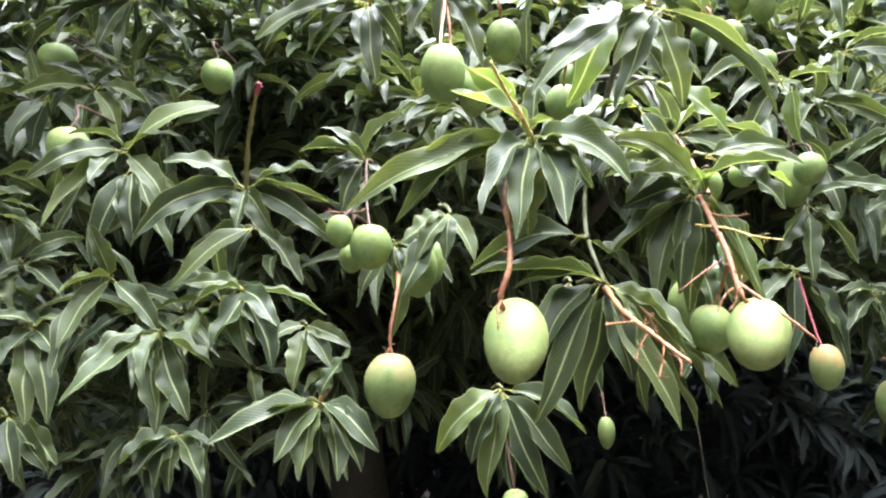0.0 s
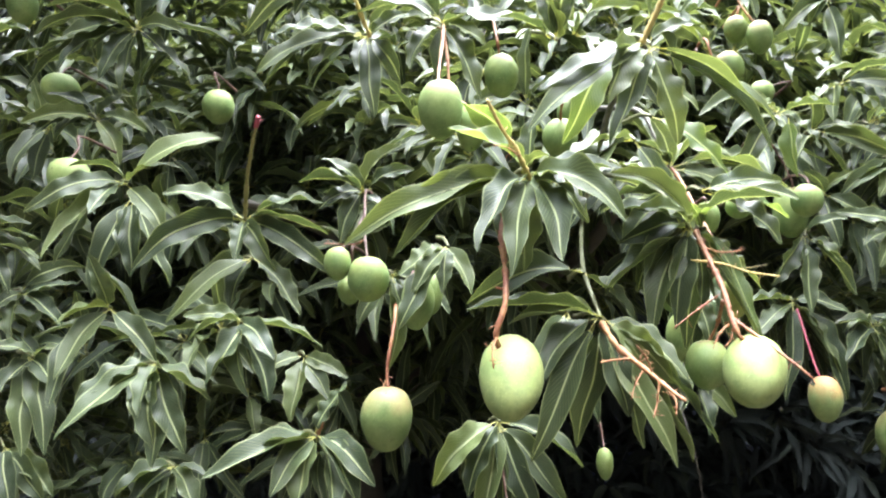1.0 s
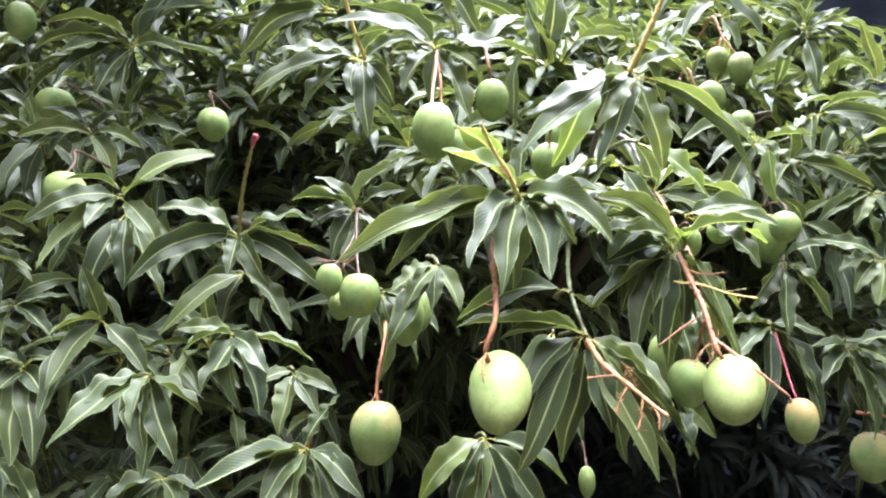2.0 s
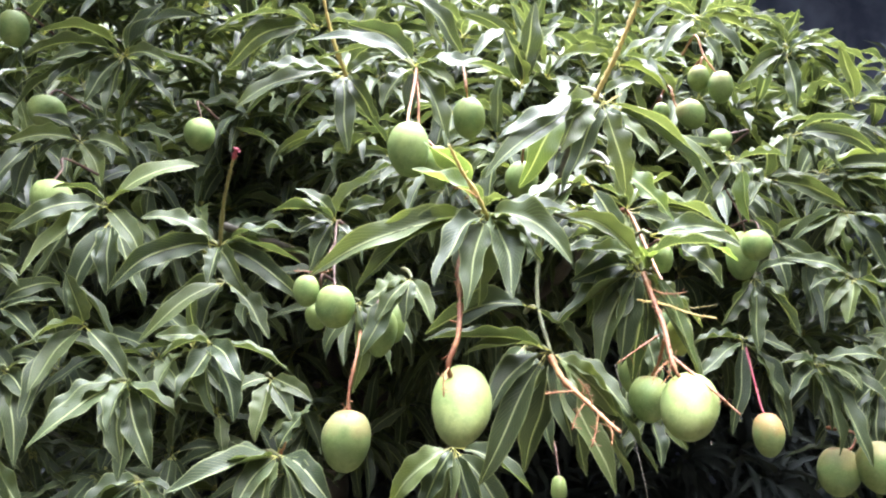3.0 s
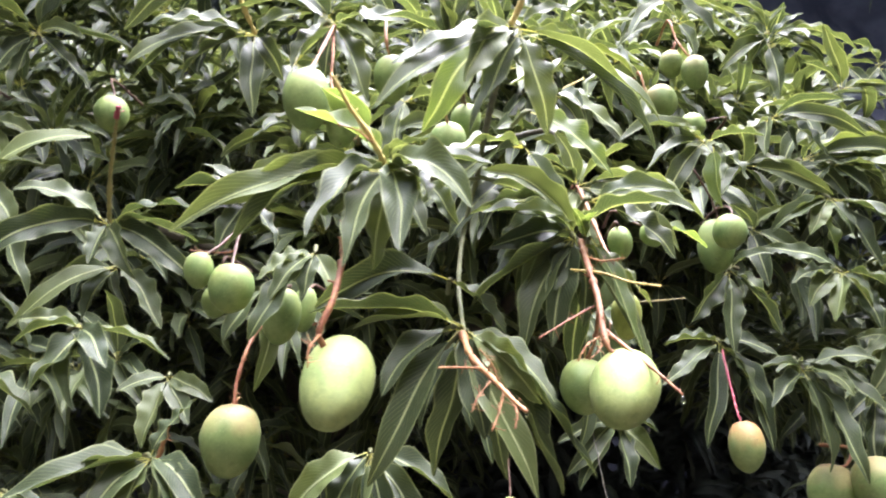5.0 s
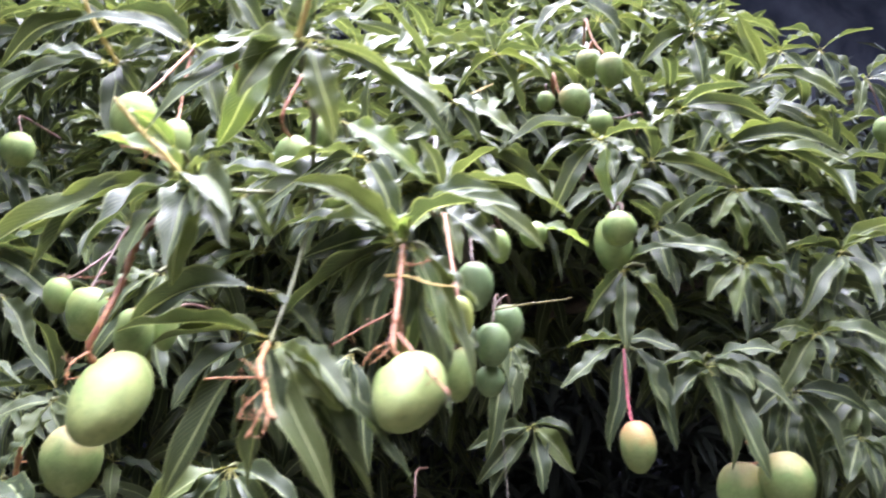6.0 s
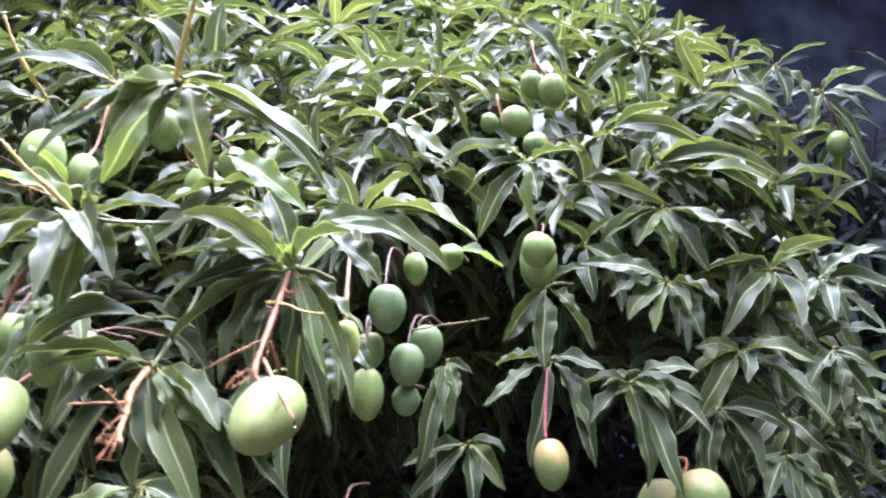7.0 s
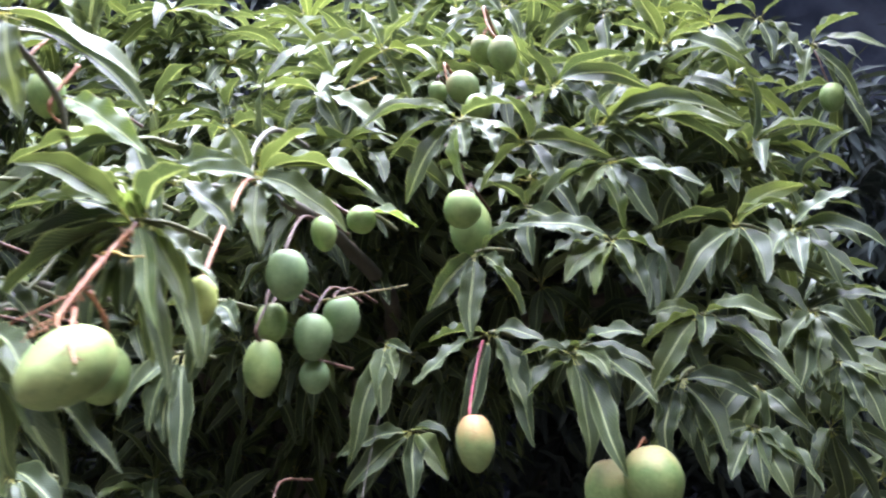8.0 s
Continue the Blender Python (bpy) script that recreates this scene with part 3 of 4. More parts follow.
shoot((1.063, 1.900, 1.841), [(9, -5, -6), (-4, -4, -11), (-12, -3, -3), (-9, -4, -8), (5, -5, -12), (3, -6, -8), (-18, -2, 4)])
shoot((0.620, 2.090, 1.512), [(-14, -7, -5), (-12, -8, -12), (-9, -8, -15), (2, -7, -14), (9, -5, -10), (9, -3, -2)])
shoot((0.579, 2.050, 1.696), [(0, -5, -16), (6, -2, -3), (-6, -7, -25), (3, -4, -8), (-3, -4, -14)])
shoot((-0.766, 1.600, 1.561), [(-6, -6, 2), (5, 0, 2), (2, -7, -17), (6, -6, -17), (7, -4, -6), (-3, -7, -7)])
shoot((-0.845, 1.660, 1.387), [(9, -2, -10), (5, -6, -11), (10, 0, -9), (-2, -5, -5)])
shoot((-0.491, 1.600, 1.362), [(-8, -8, -4), (-5, -9, -6), (1, -7, -9), (6, -5, -8), (-1, -9, -8), (7, -1, -2)])
shoot((-0.960, 1.720, 1.800), [(12, 3, 0), (13, 1, -4), (8, -1, -11), (9, 4, 4), (12, 3, -6)])
shoot((-0.875, 1.750, 1.690), [(11, 2, 2), (9, -1, -7), (1, -5, -10), (11, 4, 6), (-4, -6, -5)])
shoot((0.110, 1.540, 1.453), [(-12, -5, -10), (-6, -5, -12), (1, -5, -18), (5, -5, -17), (11, -5, -14), (14, -5, -7), (-3, -5, -18), (7, -5, -18)])
shoot((1.052, 2.030, 2.127), [(16, -5, -8), (29, -5, -4), (22, -5, 1), (27, -5, -12), (8, -5, -10), (-8, -5, -8), (4, -5, 6)])
shoot((1.165, 1.980, 1.578), [(3, -5, -17), (7, -5, -14), (13, -5, -4), (-10, -5, -5), (-7, -5, -13), (-4, -5, -14)])
shoot((1.431, 2.050, 1.708), [(-1, -8, -16), (-8, -5, -9), (7, -5, -5), (6, -5, -14), (-6, -8, -17)])
shoot((1.316, 2.050, 1.573), [(-6, -5, -14), (-1, -5, -14), (3, -5, -16), (-10, -5, -8), (7, -5, -9)])
shoot((0.251, 1.285, 1.632), [(10, -2, -9), (6, 2, -19), (12, 3, -16), (18, 5, -19), (-6, 2, -13), (13, 2, -21), (-4, 4, -19)])
shoot((0.266, 1.750, 1.653), [(-2, -5, -14), (1, -5, -16), (-8, -5, -12), (5, -5, -22)])
shoot((0.756, 2.100, 2.566), [(-16, -5, 1), (-11, -5, -13), (15, -5, 0), (11, -5, -12), (18, -5, -8)])
shoot((0.449, 1.500, 1.688), [(-3, -3, -5), (2, -3, -10), (-6, -3, -1), (7, -3, -5), (-1, -2, -12)])
shoot((0.977, 1.950, 1.655), [(1, -8, -17), (7, -8, -12), (0, -5, -8), (14, -5, -6), (-6, -5, -3)])
shoot((1.281, 1.960, 1.492), [(0, -6, -11), (4, -6, -12), (9, -7, -11), (7, -6, -7), (-5, -5, -9), (-9, -1, -4)])
shoot((1.450, 2.000, 1.604), [(6, -5, -6), (2, -5, -9), (5, -5, -13), (-2, -6, -15), (-6, -3, -6), (-7, 1, 5)])
shoot((0.375, 1.420, 1.831), [(-9, -5, 3), (-12, -5, -2), (-5, -3, -15), (-3, -3, -17), (1, -3, -18), (4, -3, -14), (-8, -5, -9), (5, -5, -4)])
shoot((0.322, 1.500, 1.912), [(-7, -5, -4), (-10, -5, -12), (2, -5, -10), (7, -5, -5), (-5, -5, -10)])
shoot((-0.089, 1.620, 1.725), [(-6, -5, -10), (7, -5, -14), (0, -5, -18), (11, -5, -8), (3, -5, -10)])
shoot((0.902, 2.000, 2.098), [(-15, -5, 3), (-9, -5, -12), (9, -5, -1), (6, -5, -14), (-3, -5, 9), (18, -5, -7)])
shoot((1.124, 2.150, 2.286), [(-16, -5, -2), (-9, -5, -16), (10, -5, 3), (13, -5, -15), (0, -5, -14)])
shoot((1.096, 2.300, 2.554), [(-14, -5, 4), (-16, -5, -11), (1, -5, -19), (15, -5, 2), (21, -5, -9), (8, -5, 7)])
shoot((1.382, 2.450, 2.569), [(-13, -5, 7), (8, -5, 2), (8, -5, -16), (-7, -5, -19), (-14, -5, -10)])
shoot((0.900, 1.950, 1.938), [(-6, -3, 5), (10, -4, -8), (-5, -3, -5), (6, -2, 5), (1, -4, -13)])

mango((0.100, 1.142, 1.556), 0.083, 0.136, (0.06, 0.78, 0.70), 'pale', [(0.080, 1.122, 1.612), (0.092, 1.13, 1.65), (0.095, 1.16, 1.695), (0.093, 1.2, 1.757), (0.106, 1.25, 1.808)], 0.088, 140, (0.085, 1.132, 1.593))
mango((0.442, 1.205, 1.562), 0.084, 0.126, (0.32, 0.90, 0.66), 'pale', [(0.421, 1.21, 1.619), (0.421, 1.26, 1.68), (0.418, 1.31, 1.728), (0.416, 1.363, 1.777)], 0.087, 140, (0.434, 1.206, 1.601))
mango((0.413, 1.315, 1.567), 0.073, 0.077, (-0.02, 0.00, 1.00), 'green', [(0.424, 1.3, 1.626), (0.422, 1.262, 1.662)])
mango((-0.082, 1.410, 1.474), 0.089, 0.107, (0.05, 0.00, 1.00), 'ruddy', [(-0.084, 1.42, 1.552), (-0.078, 1.44, 1.601), (-0.076, 1.48, 1.633), (-0.08, 1.56, 1.659), (-0.086, 1.68, 1.678), (-0.09, 1.8, 1.692)])
mango((0.806, 1.788, 1.478), 0.073, 0.098, (-0.05, -0.00, 1.00), 'blush', [(0.797, 1.80, 1.535), (0.801, 1.855, 1.605), (0.808, 1.91, 1.668)])
mango((0.005, 1.345, 1.974), 0.075, 0.097, (-0.11, 0.00, 0.99), 'green', [(-0.0, 1.41, 2.059), (0.005, 1.48, 2.131), (0.007, 1.543, 2.19)])
mango((0.055, 1.378, 1.951), 0.056, 0.080, (0.04, 0.00, 1.00), 'green', [(0.021, 1.47, 2.045), (0.014, 1.5, 2.115), (0.006, 1.543, 2.188)])
mango((0.114, 1.530, 2.089), 0.070, 0.084, (-0.10, 0.00, 1.00), 'green', [(0.105, 1.49, 2.14), (0.097, 1.55, 2.219)])
mango((0.216, 1.480, 1.959), 0.065, 0.071, (0.02, 0.00, 1.00), 'green', [(0.211, 1.42, 2.004), (0.233, 1.45, 2.089)])
mango((0.246, 1.540, 2.019), 0.057, 0.063, (0.04, 0.00, 1.00), 'green', [(0.236, 1.47, 2.051)])
mango((-0.506, 1.850, 2.120), 0.079, 0.079, (-0.09, 0.00, 1.00), 'green', [(-0.51, 1.86, 2.169), (-0.525, 1.88, 2.209)])
mango((-0.728, 1.620, 1.912), 0.085, 0.080, (-0.11, -0.00, 0.99), 'green', [(-0.73, 1.66, 1.98), (-0.745, 1.7, 2.014)])
mango((-0.920, 1.950, 2.189), 0.093, 0.083, (-0.11, -0.00, 0.99), 'green')
mango((-1.006, 1.920, 2.389), 0.079, 0.092, (-0.11, 0.00, 0.99), 'green', [(-0.998, 1.93, 2.443)])
mango((-0.180, 1.500, 1.735), 0.052, 0.061, (-0.07, 0.00, 1.00), 'green', [(-0.179, 1.5, 1.766), (-0.163, 1.54, 1.782), (-0.148, 1.62, 1.841), (-0.151, 1.69, 1.899)])
mango((-0.126, 1.500, 1.708), 0.075, 0.082, (-0.01, 0.00, 1.00), 'green', [(-0.131, 1.52, 1.757), (-0.141, 1.58, 1.807), (-0.151, 1.69, 1.899)])
mango((-0.166, 1.560, 1.691), 0.049, 0.054, (-0.07, 0.00, 1.00), 'green', [(-0.166, 1.6, 1.734), (-0.166, 1.6, 1.774)])
mango((-0.037, 1.480, 1.664), 0.065, 0.093, (0.08, 0.00, 1.00), 'green', [(-0.049, 1.53, 1.713), (-0.049, 1.62, 1.73)])
mango((-0.013, 1.550, 1.683), 0.044, 0.077, (0.06, 0.00, 1.00), 'green', [(-0.013, 1.6, 1.727), (-0.015, 1.68, 1.741)])
mango((0.795, 1.895, 1.889), 0.084, 0.119, (0.00, 0.00, 1.00), 'green', [(0.796, 1.88, 1.949), (0.779, 1.9, 2.014), (0.747, 1.93, 2.082)])
mango((0.795, 1.810, 1.901), 0.075, 0.072, (0.29, 0.00, 0.96), 'green')
mango((0.796, 2.200, 2.437), 0.069, 0.076, (-0.01, 0.00, 1.00), 'ruddy', [(0.813, 2.22, 2.508)])
mango((0.849, 2.170, 2.404), 0.072, 0.093, (-0.00, 0.00, 1.00), 'ruddy', [(0.833, 2.18, 2.457), (0.81, 2.2, 2.509), (0.8, 2.24, 2.581)])
mango((0.753, 2.140, 2.311), 0.078, 0.088, (-0.55, 0.00, 0.85), 'ruddy', [(0.715, 2.15, 2.337), (0.704, 2.18, 2.403)])
mango((0.801, 2.050, 2.213), 0.067, 0.064, (-0.00, 0.00, 1.00), 'green', [(0.855, 2.13, 2.257), (0.918, 2.15, 2.274)])
mango((1.028, 1.920, 1.388), 0.105, 0.116, (0.10, 0.00, 1.00), 'ruddy', [(1.067, 1.93, 1.444), (1.088, 1.96, 1.475)])
mango((1.098, 1.870, 1.407), 0.108, 0.121, (-0.18, 0.00, 0.98), 'ruddy', [(1.073, 1.9, 1.448), (1.088, 1.96, 1.475)])
mango((0.370, 1.930, 1.320), 0.042, 0.073, (-0.03, 0.00, 1.00), 'green', [(0.371, 1.95, 1.366), (0.369, 2.0, 1.419)])
mango((0.124, 1.450, 1.262), 0.056, 0.075, (0.03, 0.00, 1.00), 'green', [(0.118, 1.47, 1.33), (0.11, 1.52, 1.39)])
mango((0.493, 1.410, 1.675), 0.046, 0.071, (-0.02, 0.00, 1.00), 'yellow', [(0.49, 1.42, 1.717), (0.474, 1.5, 1.805), (0.454, 1.635, 1.936)])
mango((0.509, 1.670, 1.767), 0.077, 0.092, (-0.01, 0.00, 1.00), 'dark', [(0.504, 1.68, 1.823), (0.499, 1.78, 1.906)])
mango((0.539, 1.720, 1.665), 0.073, 0.083, (-0.00, 0.00, 1.00), 'dark', [(0.541, 1.72, 1.708), (0.547, 1.8, 1.768)])
mango((0.568, 1.790, 1.707), 0.072, 0.087, (0.06, 0.00, 1.00), 'dark', [(0.549, 1.8, 1.751), (0.567, 1.84, 1.773)])
mango((0.476, 1.655, 1.608), 0.069, 0.097, (-0.01, 0.00, 1.00), 'green', [(0.478, 1.62, 1.663), (0.47, 1.67, 1.709), (0.466, 1.72, 1.759)])
mango((0.533, 1.746, 1.599), 0.058, 0.060, (-0.00, 0.00, 1.00), 'dark', [(0.53, 1.79, 1.631)])
mango((0.622, 1.740, 1.876), 0.060, 0.051, (-0.24, 0.00, 0.97), 'green', [(0.591, 1.75, 1.897), (0.552, 1.78, 1.928)])
mango((0.471, 1.700, 1.691), 0.057, 0.072, (-0.01, 0.00, 1.00), 'green', [(0.467, 1.72, 1.737), (0.46, 1.78, 1.779)])
mango((0.554, 1.730, 1.853), 0.051, 0.067, (-0.13, 0.00, 0.99), 'green', [(0.544, 1.72, 1.891)])
mango((0.683, 2.180, 2.327), 0.051, 0.054, (0.02, 0.00, 1.00), 'green', [(0.686, 2.2, 2.38)])
mango((1.670, 2.500, 2.338), 0.067, 0.080, (0.11, 0.00, 0.99), 'green', [(1.663, 2.5, 2.395), (1.648, 2.52, 2.487)])

twig([(0.139, 1.247, 1.838), (0.115, 1.21, 1.874), (0.091, 1.18, 1.901), (0.07, 1.15, 1.932)], 0.0044, 0.0022, 'ochre')
twig([(-0.368, 1.58, 1.822), (-0.354, 1.53, 1.891), (-0.333, 1.48, 1.948), (-0.315, 1.44, 1.98)], 0.0042, 0.003, 'olive')
twig([(0.294, 1.192, 2.027), (0.313, 1.17, 2.07), (0.334, 1.15, 2.126), (0.349, 1.13, 2.172), (0.357, 1.13, 2.199)], 0.0045, 0.0035, 'ochre')
twig([(-0.132, 1.54, 2.167), (-0.151, 1.5, 2.21), (-0.165, 1.47, 2.254), (-0.174, 1.45, 2.296)], 0.0042, 0.003, 'ochre')
twig([(-0.208, 1.475, 1.433), (-0.197, 1.46, 1.46), (-0.188, 1.45, 1.491)], 0.004, 0.003, 'orange')
twig([(0.245, 1.27, 1.627), (0.255, 1.21, 1.595), (0.277, 1.16, 1.569), (0.299, 1.105, 1.543), (0.312, 1.085, 1.531)], 0.0052, 0.0022, 'orange')
twig([(0.268, 1.183, 1.58), (0.234, 1.15, 1.578), (0.216, 1.13, 1.576)], 0.0018, 0.0012, 'orange')
twig([(0.291, 1.125, 1.553), (0.283, 1.11, 1.527), (0.276, 1.1, 1.509)], 0.002, 0.0012, 'orange')
twig([(0.286, 1.143, 1.561), (0.275, 1.13, 1.583), (0.261, 1.12, 1.598)], 0.0014, 0.001, 'orange')
twig([(0.424, 1.235, 1.636), (0.448, 1.200, 1.609), (0.473, 1.166, 1.581), (0.496, 1.145, 1.556)], 0.003, 0.0015, 'salmon')
twig([(0.394, 1.32, 1.727), (0.434, 1.29, 1.718), (0.464, 1.27, 1.705), (0.501, 1.25, 1.697)], 0.0017, 0.0011, 'ochre')
twig([(0.419, 1.27, 1.671), (0.379, 1.25, 1.647), (0.341, 1.23, 1.622)], 0.0015, 0.001, 'salmon')
twig([(0.081, 1.122, 1.608), (0.074, 1.095, 1.591), (0.075, 1.088, 1.569)], 0.0018, 0.001, 'orange')
twig([(-0.087, 1.46, 1.535), (-0.094, 1.44, 1.519), (-0.099, 1.43, 1.507)], 0.0014, 0.001, 'orange')
twig([(-0.141, 1.58, 1.787), (-0.16, 1.57, 1.777), (-0.214, 1.55, 1.776)], 0.0016, 0.001, 'salmon')
twig([(0.539, 1.75, 1.733), (0.604, 1.76, 1.744), (0.657, 1.775, 1.752), (0.693, 1.782, 1.758)], 0.0022, 0.0012, 'olive')
twig([(0.55, 2.15, 1.62), (0.56, 1.96, 1.42), (0.568, 1.9, 1.33), (0.58, 1.9, 1.24), (0.589, 1.89, 1.16)], 0.0014, 0.0010, 'bark')
twig([(0.549, 2.1, 2.346), (0.485, 2.05, 2.296)], 0.002, 0.001, 'ochre')
twig([(-0.32, 1.448, 1.969), (-0.313, 1.436, 1.985)], 0.0042, 0.0052, 'pink')
twig([(0.418, 1.23, 1.627), (0.397, 1.21, 1.613), (0.385, 1.2, 1.593)], 0.0012, 0.0008, 'orange')
twig([(0.421, 1.22, 1.623), (0.41, 1.2, 1.606), (0.397, 1.19, 1.595)], 0.0012, 0.0008, 'orange')
twig([(0.279, 1.157, 1.567), (0.262, 1.14, 1.546), (0.255, 1.13, 1.528)], 0.0014, 0.0008, 'orange')
twig([(0.299, 1.105, 1.543), (0.302, 1.09, 1.528), (0.299, 1.085, 1.513)], 0.0014, 0.0008, 'orange')
twig([(0.12, 1.21, 1.865), (0.101, 1.18, 1.871), (0.079, 1.16, 1.871)], 0.0012, 0.0008, 'orange')
twig([(0.416, 1.33, 1.748), (0.436, 1.3, 1.737), (0.463, 1.28, 1.739)], 0.0014, 0.0008, 'orange')
twig([(0.296, 1.19, 2.023), (0.281, 1.34, 1.984), (0.271, 1.39, 1.934)], 0.0055, 0.005, 'bark')
twig([(0.271, 1.39, 1.934), (0.265, 1.42, 1.891), (0.249, 1.45, 1.819), (0.24, 1.4, 1.722), (0.247, 1.276, 1.629)], 0.0042, 0.0034, 'green')
twig([(0.141, 1.247, 1.847), (0.171, 1.29, 1.848), (0.218, 1.36, 1.863), (0.265, 1.42, 1.882)], 0.003, 0.0036, 'green')
twig([(0.408, 1.363, 1.78), (0.381, 1.38, 1.826), (0.348, 1.4, 1.858), (0.265, 1.42, 1.886)], 0.0032, 0.0036, 'green')
twig([(0.265, 1.42, 1.886), (0.272, 1.6, 1.939), (0.294, 1.9, 2.021)], 0.006, 0.008, 'bark')
twig([(0.454, 1.635, 1.936), (0.437, 1.68, 2.011), (0.427, 1.8, 2.099), (0.376, 2.1, 2.187)], 0.0045, 0.007, 'bark')


def water_drop(place, size):
    """A hanging drop: round below, drawn out to a point above."""
    bm = bmesh.new()
    bmesh.ops.create_uvsphere(bm, u_segments=12, v_segments=10, radius=size)
    for v in bm.verts:
        if v.co.z > 0:
            k = v.co.z / size
            v.co.z *= 1 + 0.9 * k * k
            v.co.x *= 1 - 0.35 * k
            v.co.y *= 1 - 0.35 * k
    for v in bm.verts:
        v.co += Vector(place) - Vector((0, 0, size * 1.8))
    on_tree(part("water_drop", bm, WATER, tree, "clear hanging raindrop"))


for place, size in (((0.496, 1.145, 1.555), 0.0032), ((0.385, 1.30, 1.522), 0.0028), ((0.464, 1.172, 1.517), 0.0024), ((0.312, 1.085, 1.530), 0.002)):
    water_drop(place, size)


# ---- the mass of leaves behind the nearer shoots ----
def whorl(node, axis, count, size, rng, blades, grid, droop=0.42):
    axis = unit(axis)
    a = unit(np.cross(axis, (0.31, 0.2, 0.9)))
    c = np.cross(axis, a)
    start = rng.uniform(0, 6.28)
    for i in range(count):
        az = start + i * 2.4 + rng.normal(0, 0.2)
        el = rng.uniform(0.7, 1.75)
        d = axis * math.cos(el) + (a * math.cos(az) + c * math.sin(az)) * math.sin(el)
        d = unit(d + np.array([0.35 * min(max(node[0] - 0.6, 0) / 0.4, 1), 0, -droop * rng.uniform(0.5, 1.6)]))
        tip = node + d * size * rng.uniform(0.65, 1.12)
        blades.append((leaf_points(node, tip, rng, rng.uniform(0.035, 0.047), *grid, outward=axis * 0.6), grid))


HOLLOWS = [(0.35, 1.42, 0.28, 0.2, 0.9), (-0.16, 1.57, 0.13, 0.14, 0.8), (0.70, 1.62, 0.17, 0.34, 1.0), (0.85, 1.36, 0.34, 0.17, 0.9), (0.68, 1.95, 0.14, 0.15, 0.6), (-0.45, 2.06, 0.22, 0.17, 0.5), (0.12, 1.38, 0.36, 0.2, 0.9), (1.25, 1.40, 0.3, 0.18, 0.6), (0.95, 1.48, 0.24, 0.2, 0.8), (0.22, 1.72, 0.12, 0.14, 0.4), (-0.1, 1.93, 0.2, 0.13, 0.7), (-0.3, 2.2, 0.22, 0.16, 0.6), (-0.62, 1.36, 0.25, 0.13, 0.5)]


def front(x, z):
    """How far back the crown's leafy face lies: stepped back above, tucked in below, with dark hollows between the boughs."""
    y = 2.12 + 0.12 * min(max((x - 0.35) / 0.5, 0), 1) + 0.10 * max(-x - 0.6, 0)
    y += 0.85 * max(z - 2.15, 0) ** 1.2 + (0.7 + 0.9 * min(max(x + 0.3, 0) / 0.4, 1)) * max(1.42 - z, 0) + 0.35 * max(x - 1.35, 0)
    for hx, hz, rx, rz, depth in HOLLOWS:
        y += depth * math.exp(-(((x - hx) / rx) ** 2) - ((z - hz) / rz) ** 2)
    return y + 0.10 * noise.noise(Vector((x * 2.2, z * 2.2, 3.0)))


def outside(x, z):
    """Beyond the crown's right shoulder and under its skirt."""
    shoulder = 1.41 - 0.20 * max(z - 2.3, 0) + (0.45 if z < 2.0 else 0)
    return x > shoulder + 0.08 * noise.noise(Vector((z * 3, 0.0, 2.0))) or z < 1.15 + 0.60 * math.exp(-(((x - 0.95) / 0.55) ** 2)) + 0.25 * noise.noise(Vector((x * 1.7, 0.0, 7.0)))


def crown(name, material, seed, spots, label=""):
    rng = np.random.default_rng(seed)
    blades = []
    for node, axis, count, size, grid in spots(rng):
        whorl(np.array(node), axis, count, size, rng, blades, grid)
    verts, faces, uvs, k = [], [], [], 0
    for p, grid in blades:
        quads, uv = LOW[grid]
        verts.append(p)
        faces.append(np.asarray(quads) + k)
        uvs.append(uv)
        k += len(p)
    ob = link_mesh(name, mesh_of(name, np.concatenate(verts), np.concatenate(faces), np.concatenate(uvs)), material)
    tagged(ob, label, kind="stuff")
    return ob


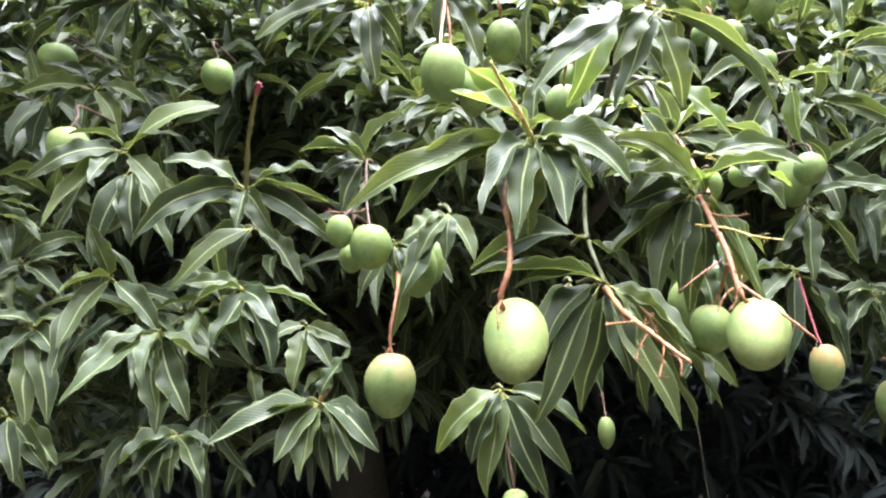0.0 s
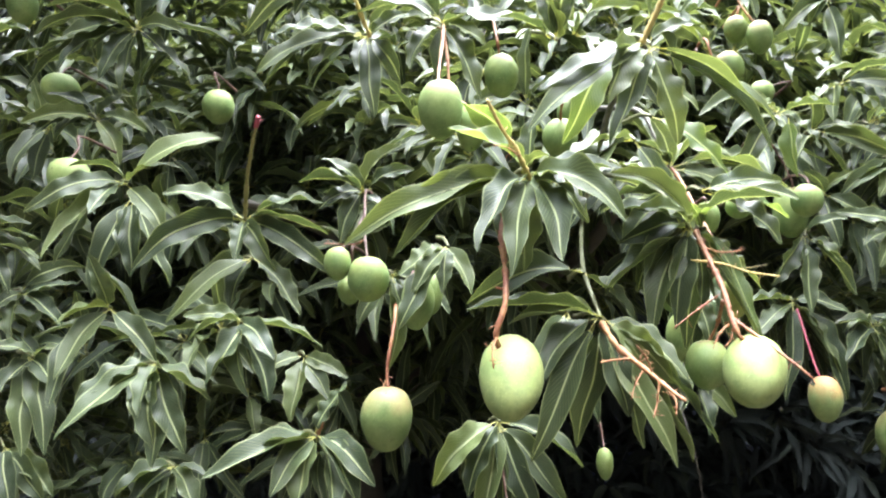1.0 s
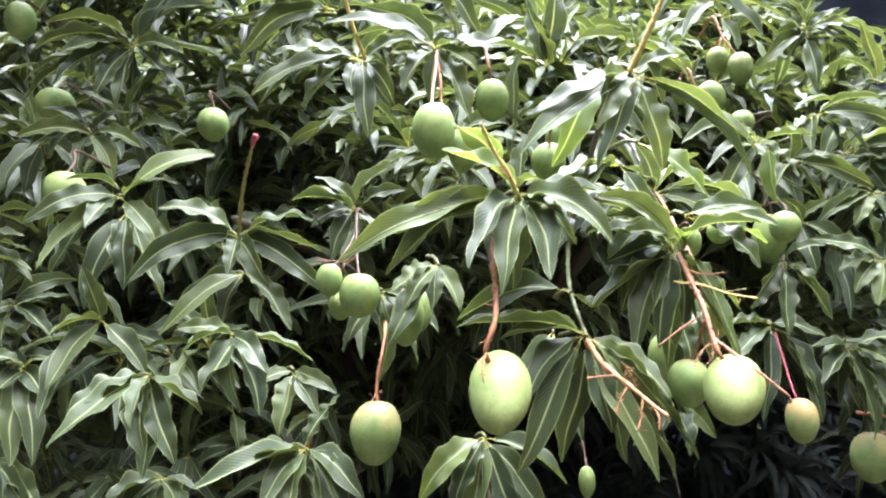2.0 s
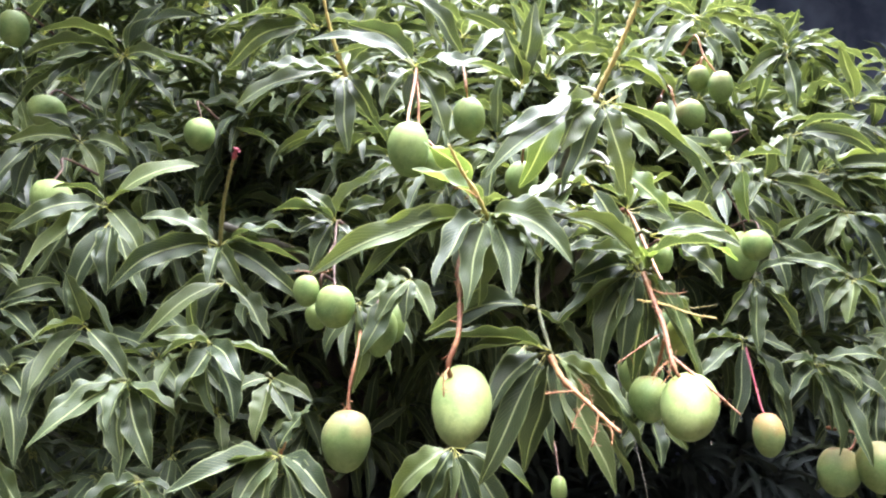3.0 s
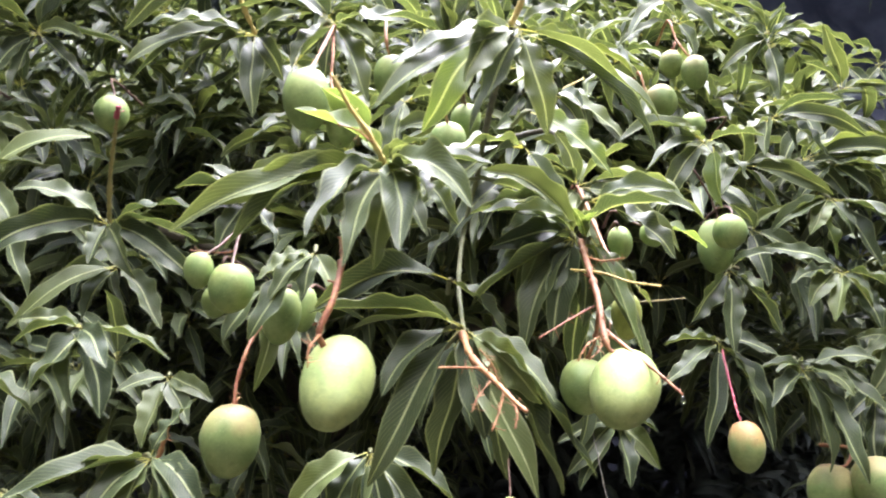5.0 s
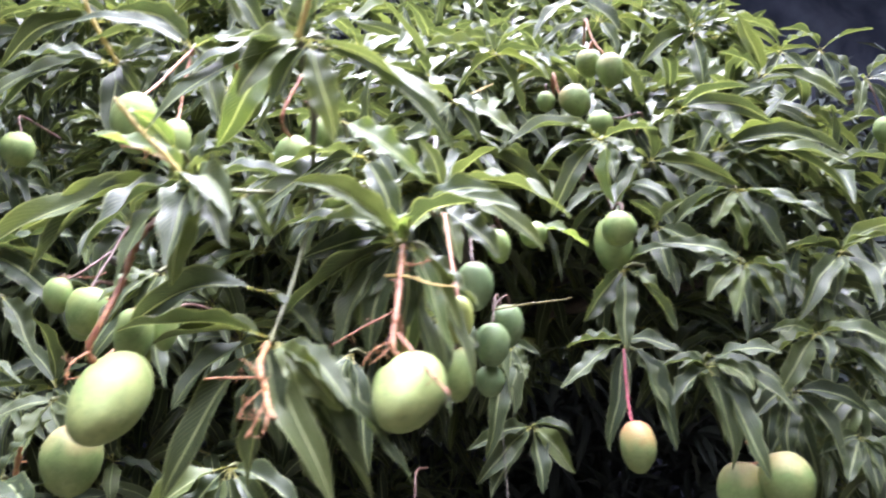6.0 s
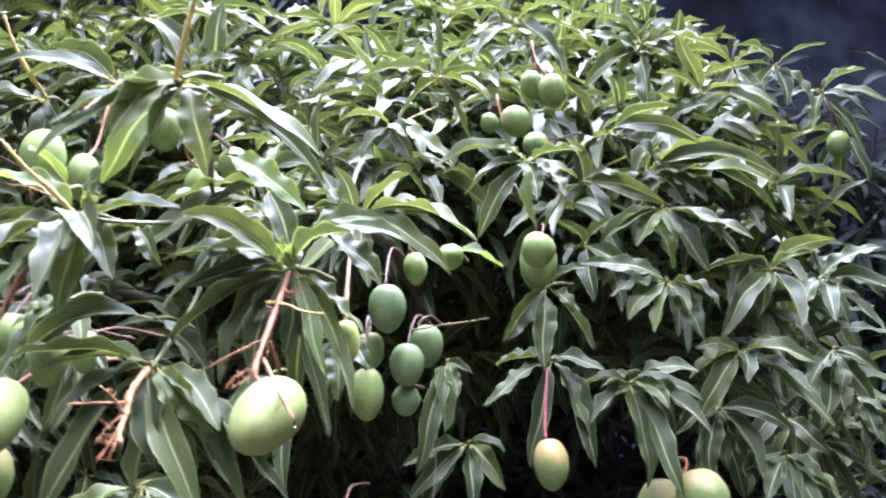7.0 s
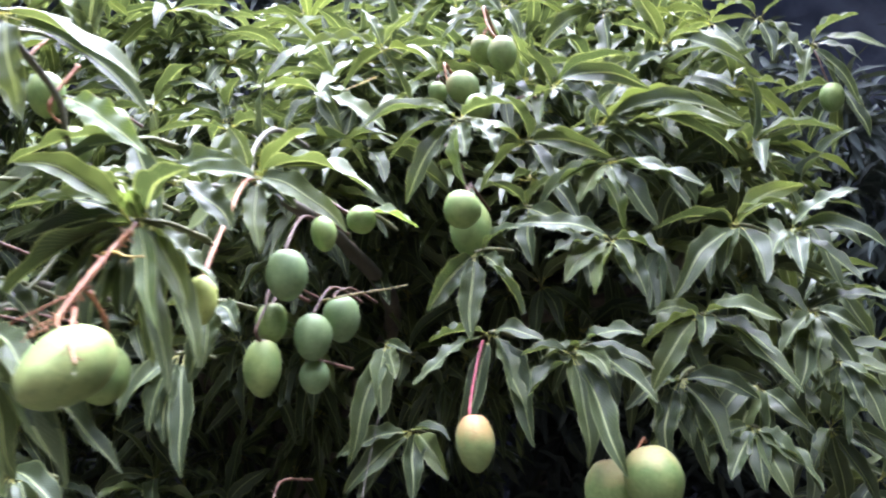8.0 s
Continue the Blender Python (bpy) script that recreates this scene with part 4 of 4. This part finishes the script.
def crown_spots(rng):
    for layer, (near, deep, number) in enumerate(((0.0, 0.25, 225), (0.3, 0.75, 450), (0.75, 1.4, 700))):
        for _ in range(number):
            x, z = rng.uniform(-1.9, 1.75), rng.uniform(1.02, 3.2)
            if outside(x, z) or layer < 2 and (((x - 0.72) / 0.2) ** 2 + ((z - 1.47) / 0.3) ** 2 < 1 or ((x - 0.33) / 0.26) ** 2 + ((z - 1.42) / 0.22) ** 2 < 1):
                continue
            y = front(x, z)
            for cx, cy, cz, reach in CLEAR:
                if abs(x - cx) < reach and abs(z - cz + 0.04) < reach:
                    y = max(y, cy)
            y += rng.uniform(near, deep)
            yield (x, y, z), (rng.normal(0, 0.35), -0.8 + rng.normal(0, 0.2), 0.35 + 0.5 * max(z - 2, 0) + rng.normal(0, 0.25)), int(rng.integers(6, 11)), rng.uniform(0.19, 0.27), (15, 5) if layer < 2 else (11, 3)
    for _ in range(210):
        # the shoulder towards the open side
        x, z = rng.uniform(0.3, 1.42), rng.uniform(2.05, 3.25)
        if not outside(x - 0.05, z):
            yield (x, front(x, z) + rng.uniform(0.0, 0.45), z), (0.4 + rng.normal(0, 0.3), -0.7, 0.5 + rng.normal(0, 0.25)), int(rng.integers(6, 10)), rng.uniform(0.19, 0.26), (15, 5)
    for _ in range(420):
        # the top and the back of the crown
        a, r = rng.uniform(0, 6.28), 1.75 * rng.uniform(0, 1) ** 0.5
        x, y = 0.1 + 1.1 * r * math.cos(a), 4.2 + r * math.sin(a)
        z = 2.9 - 0.35 * r * r * 0.6 + rng.uniform(-0.35, 0.1)
        yield (x, y, z), (math.cos(a) * 0.3, math.sin(a) * 0.3, 1), 10, 0.24, (11, 3)
    for _ in range(115):
        # a high bough added above the view to shade the left half
        x = rng.uniform(-2.1, -0.3)
        yield (x, rng.uniform(1.5, 3.2), 2.95 + 0.25 * x * 0.3 + rng.uniform(0, 0.3)), (rng.normal(0, 0.3), -0.3, 1), 10, 0.24, (11, 3)


mass = crown("foliage", LEAF_MASS, 21, crown_spots)
mass.parent = tree
on_tree(mass)


# ---- the shaded trees behind ----
def far_spots(rng):
    for _ in range(3000):
        x, z = rng.uniform(-4.0, 4.5), rng.uniform(0.0, 5.4)
        if z > 3.45 - 0.05 * max(x, 0) + 0.5 * noise.noise(Vector((x * 1.3, 4.0, 0.0))) and x > 0.2:
            continue
        y = 4.6 + 0.5 * noise.noise(Vector((x * 0.7, z * 0.7, 1.0))) + rng.uniform(0, 0.8)
        yield (x, y, z), (rng.normal(0, 0.4), -1, 0.2), 9, rng.uniform(0.22, 0.32), (11, 3)
    for _ in range(700):
        # a denser skirt below
        x, z = rng.uniform(-1.5, 3.2), rng.uniform(0.2, 2.5)
        yield (x, 4.5 + rng.uniform(0, 0.9), z), (rng.normal(0, 0.4), -1, 0.2), 9, rng.uniform(0.24, 0.34), (11, 3)
    for _ in range(300):
        # boughs added forward, out of view, to shade the side away from the yard
        x, y = rng.uniform(2.0, 4.4), rng.uniform(0.8, 4.2)
        yield (x, y, 3.7 + rng.uniform(0, 1.0)), (rng.normal(0, 0.3), -0.4, 1), 9, rng.uniform(0.22, 0.32), (11, 3)


far_tree = tagged(new("background_tree"), "tall dense tree in deep shade behind the mango tree", "tree")
far_tree.location = (0.6, 6.0, 0.0)
FAR_INV = Matrix.Translation((-0.6, -6.0, 0.0))
t = part("trunk", tube([(0.6, 6.0, -0.05), (0.62, 6.0, 1.5), (0.6, 6.05, 4.8)], 0.22, 0.1, 12, 0.05, 5, 0.2), STEM["bark"], far_tree)
t.matrix_parent_inverse = FAR_INV
f = crown("foliage", LEAF_FAR_HAZED, 31, far_spots)
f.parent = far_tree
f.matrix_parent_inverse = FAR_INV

# added wood's edge round the yard; unseen behind the camera, it blocks low sky
bm = bmesh.new()
rows, cols = 34, 220
grid = []
for i in range(rows):
    ring = []
    for j in range(cols):
        a = 2 * math.pi * j / cols
        behind = 0.5 - 0.5 * math.sin(a)
        h = i / (rows - 1) * (9.0 - 0.6 * behind)
        p = Vector((math.cos(a), math.sin(a), h * 0.25))
        r = 7.0 + 1.0 * noise.noise(p * 4) + 0.5 * noise.noise(p * 13) - 0.02 * h * h
        ring.append(bm.verts.new((0.4 + r * math.cos(a), 0.8 + r * math.sin(a), h - 0.1 + (0.9 * noise.noise(p * 9) if i == rows - 1 else 0))))
    grid.append(ring)
for i in range(rows - 1):
    for j in range(cols):
        k = (j + 1) % cols
        bm.faces.new((grid[i][j], grid[i][k], grid[i + 1][k], grid[i + 1][j]))
bmesh.ops.solidify(bm, geom=bm.faces[:], thickness=0.5)
tagged(link_mesh("backdrop", bm, HAZY_DISTANCE), "added ring of dark woodland round the yard, coloured blue-grey with haze", "woodland", kind="structure")
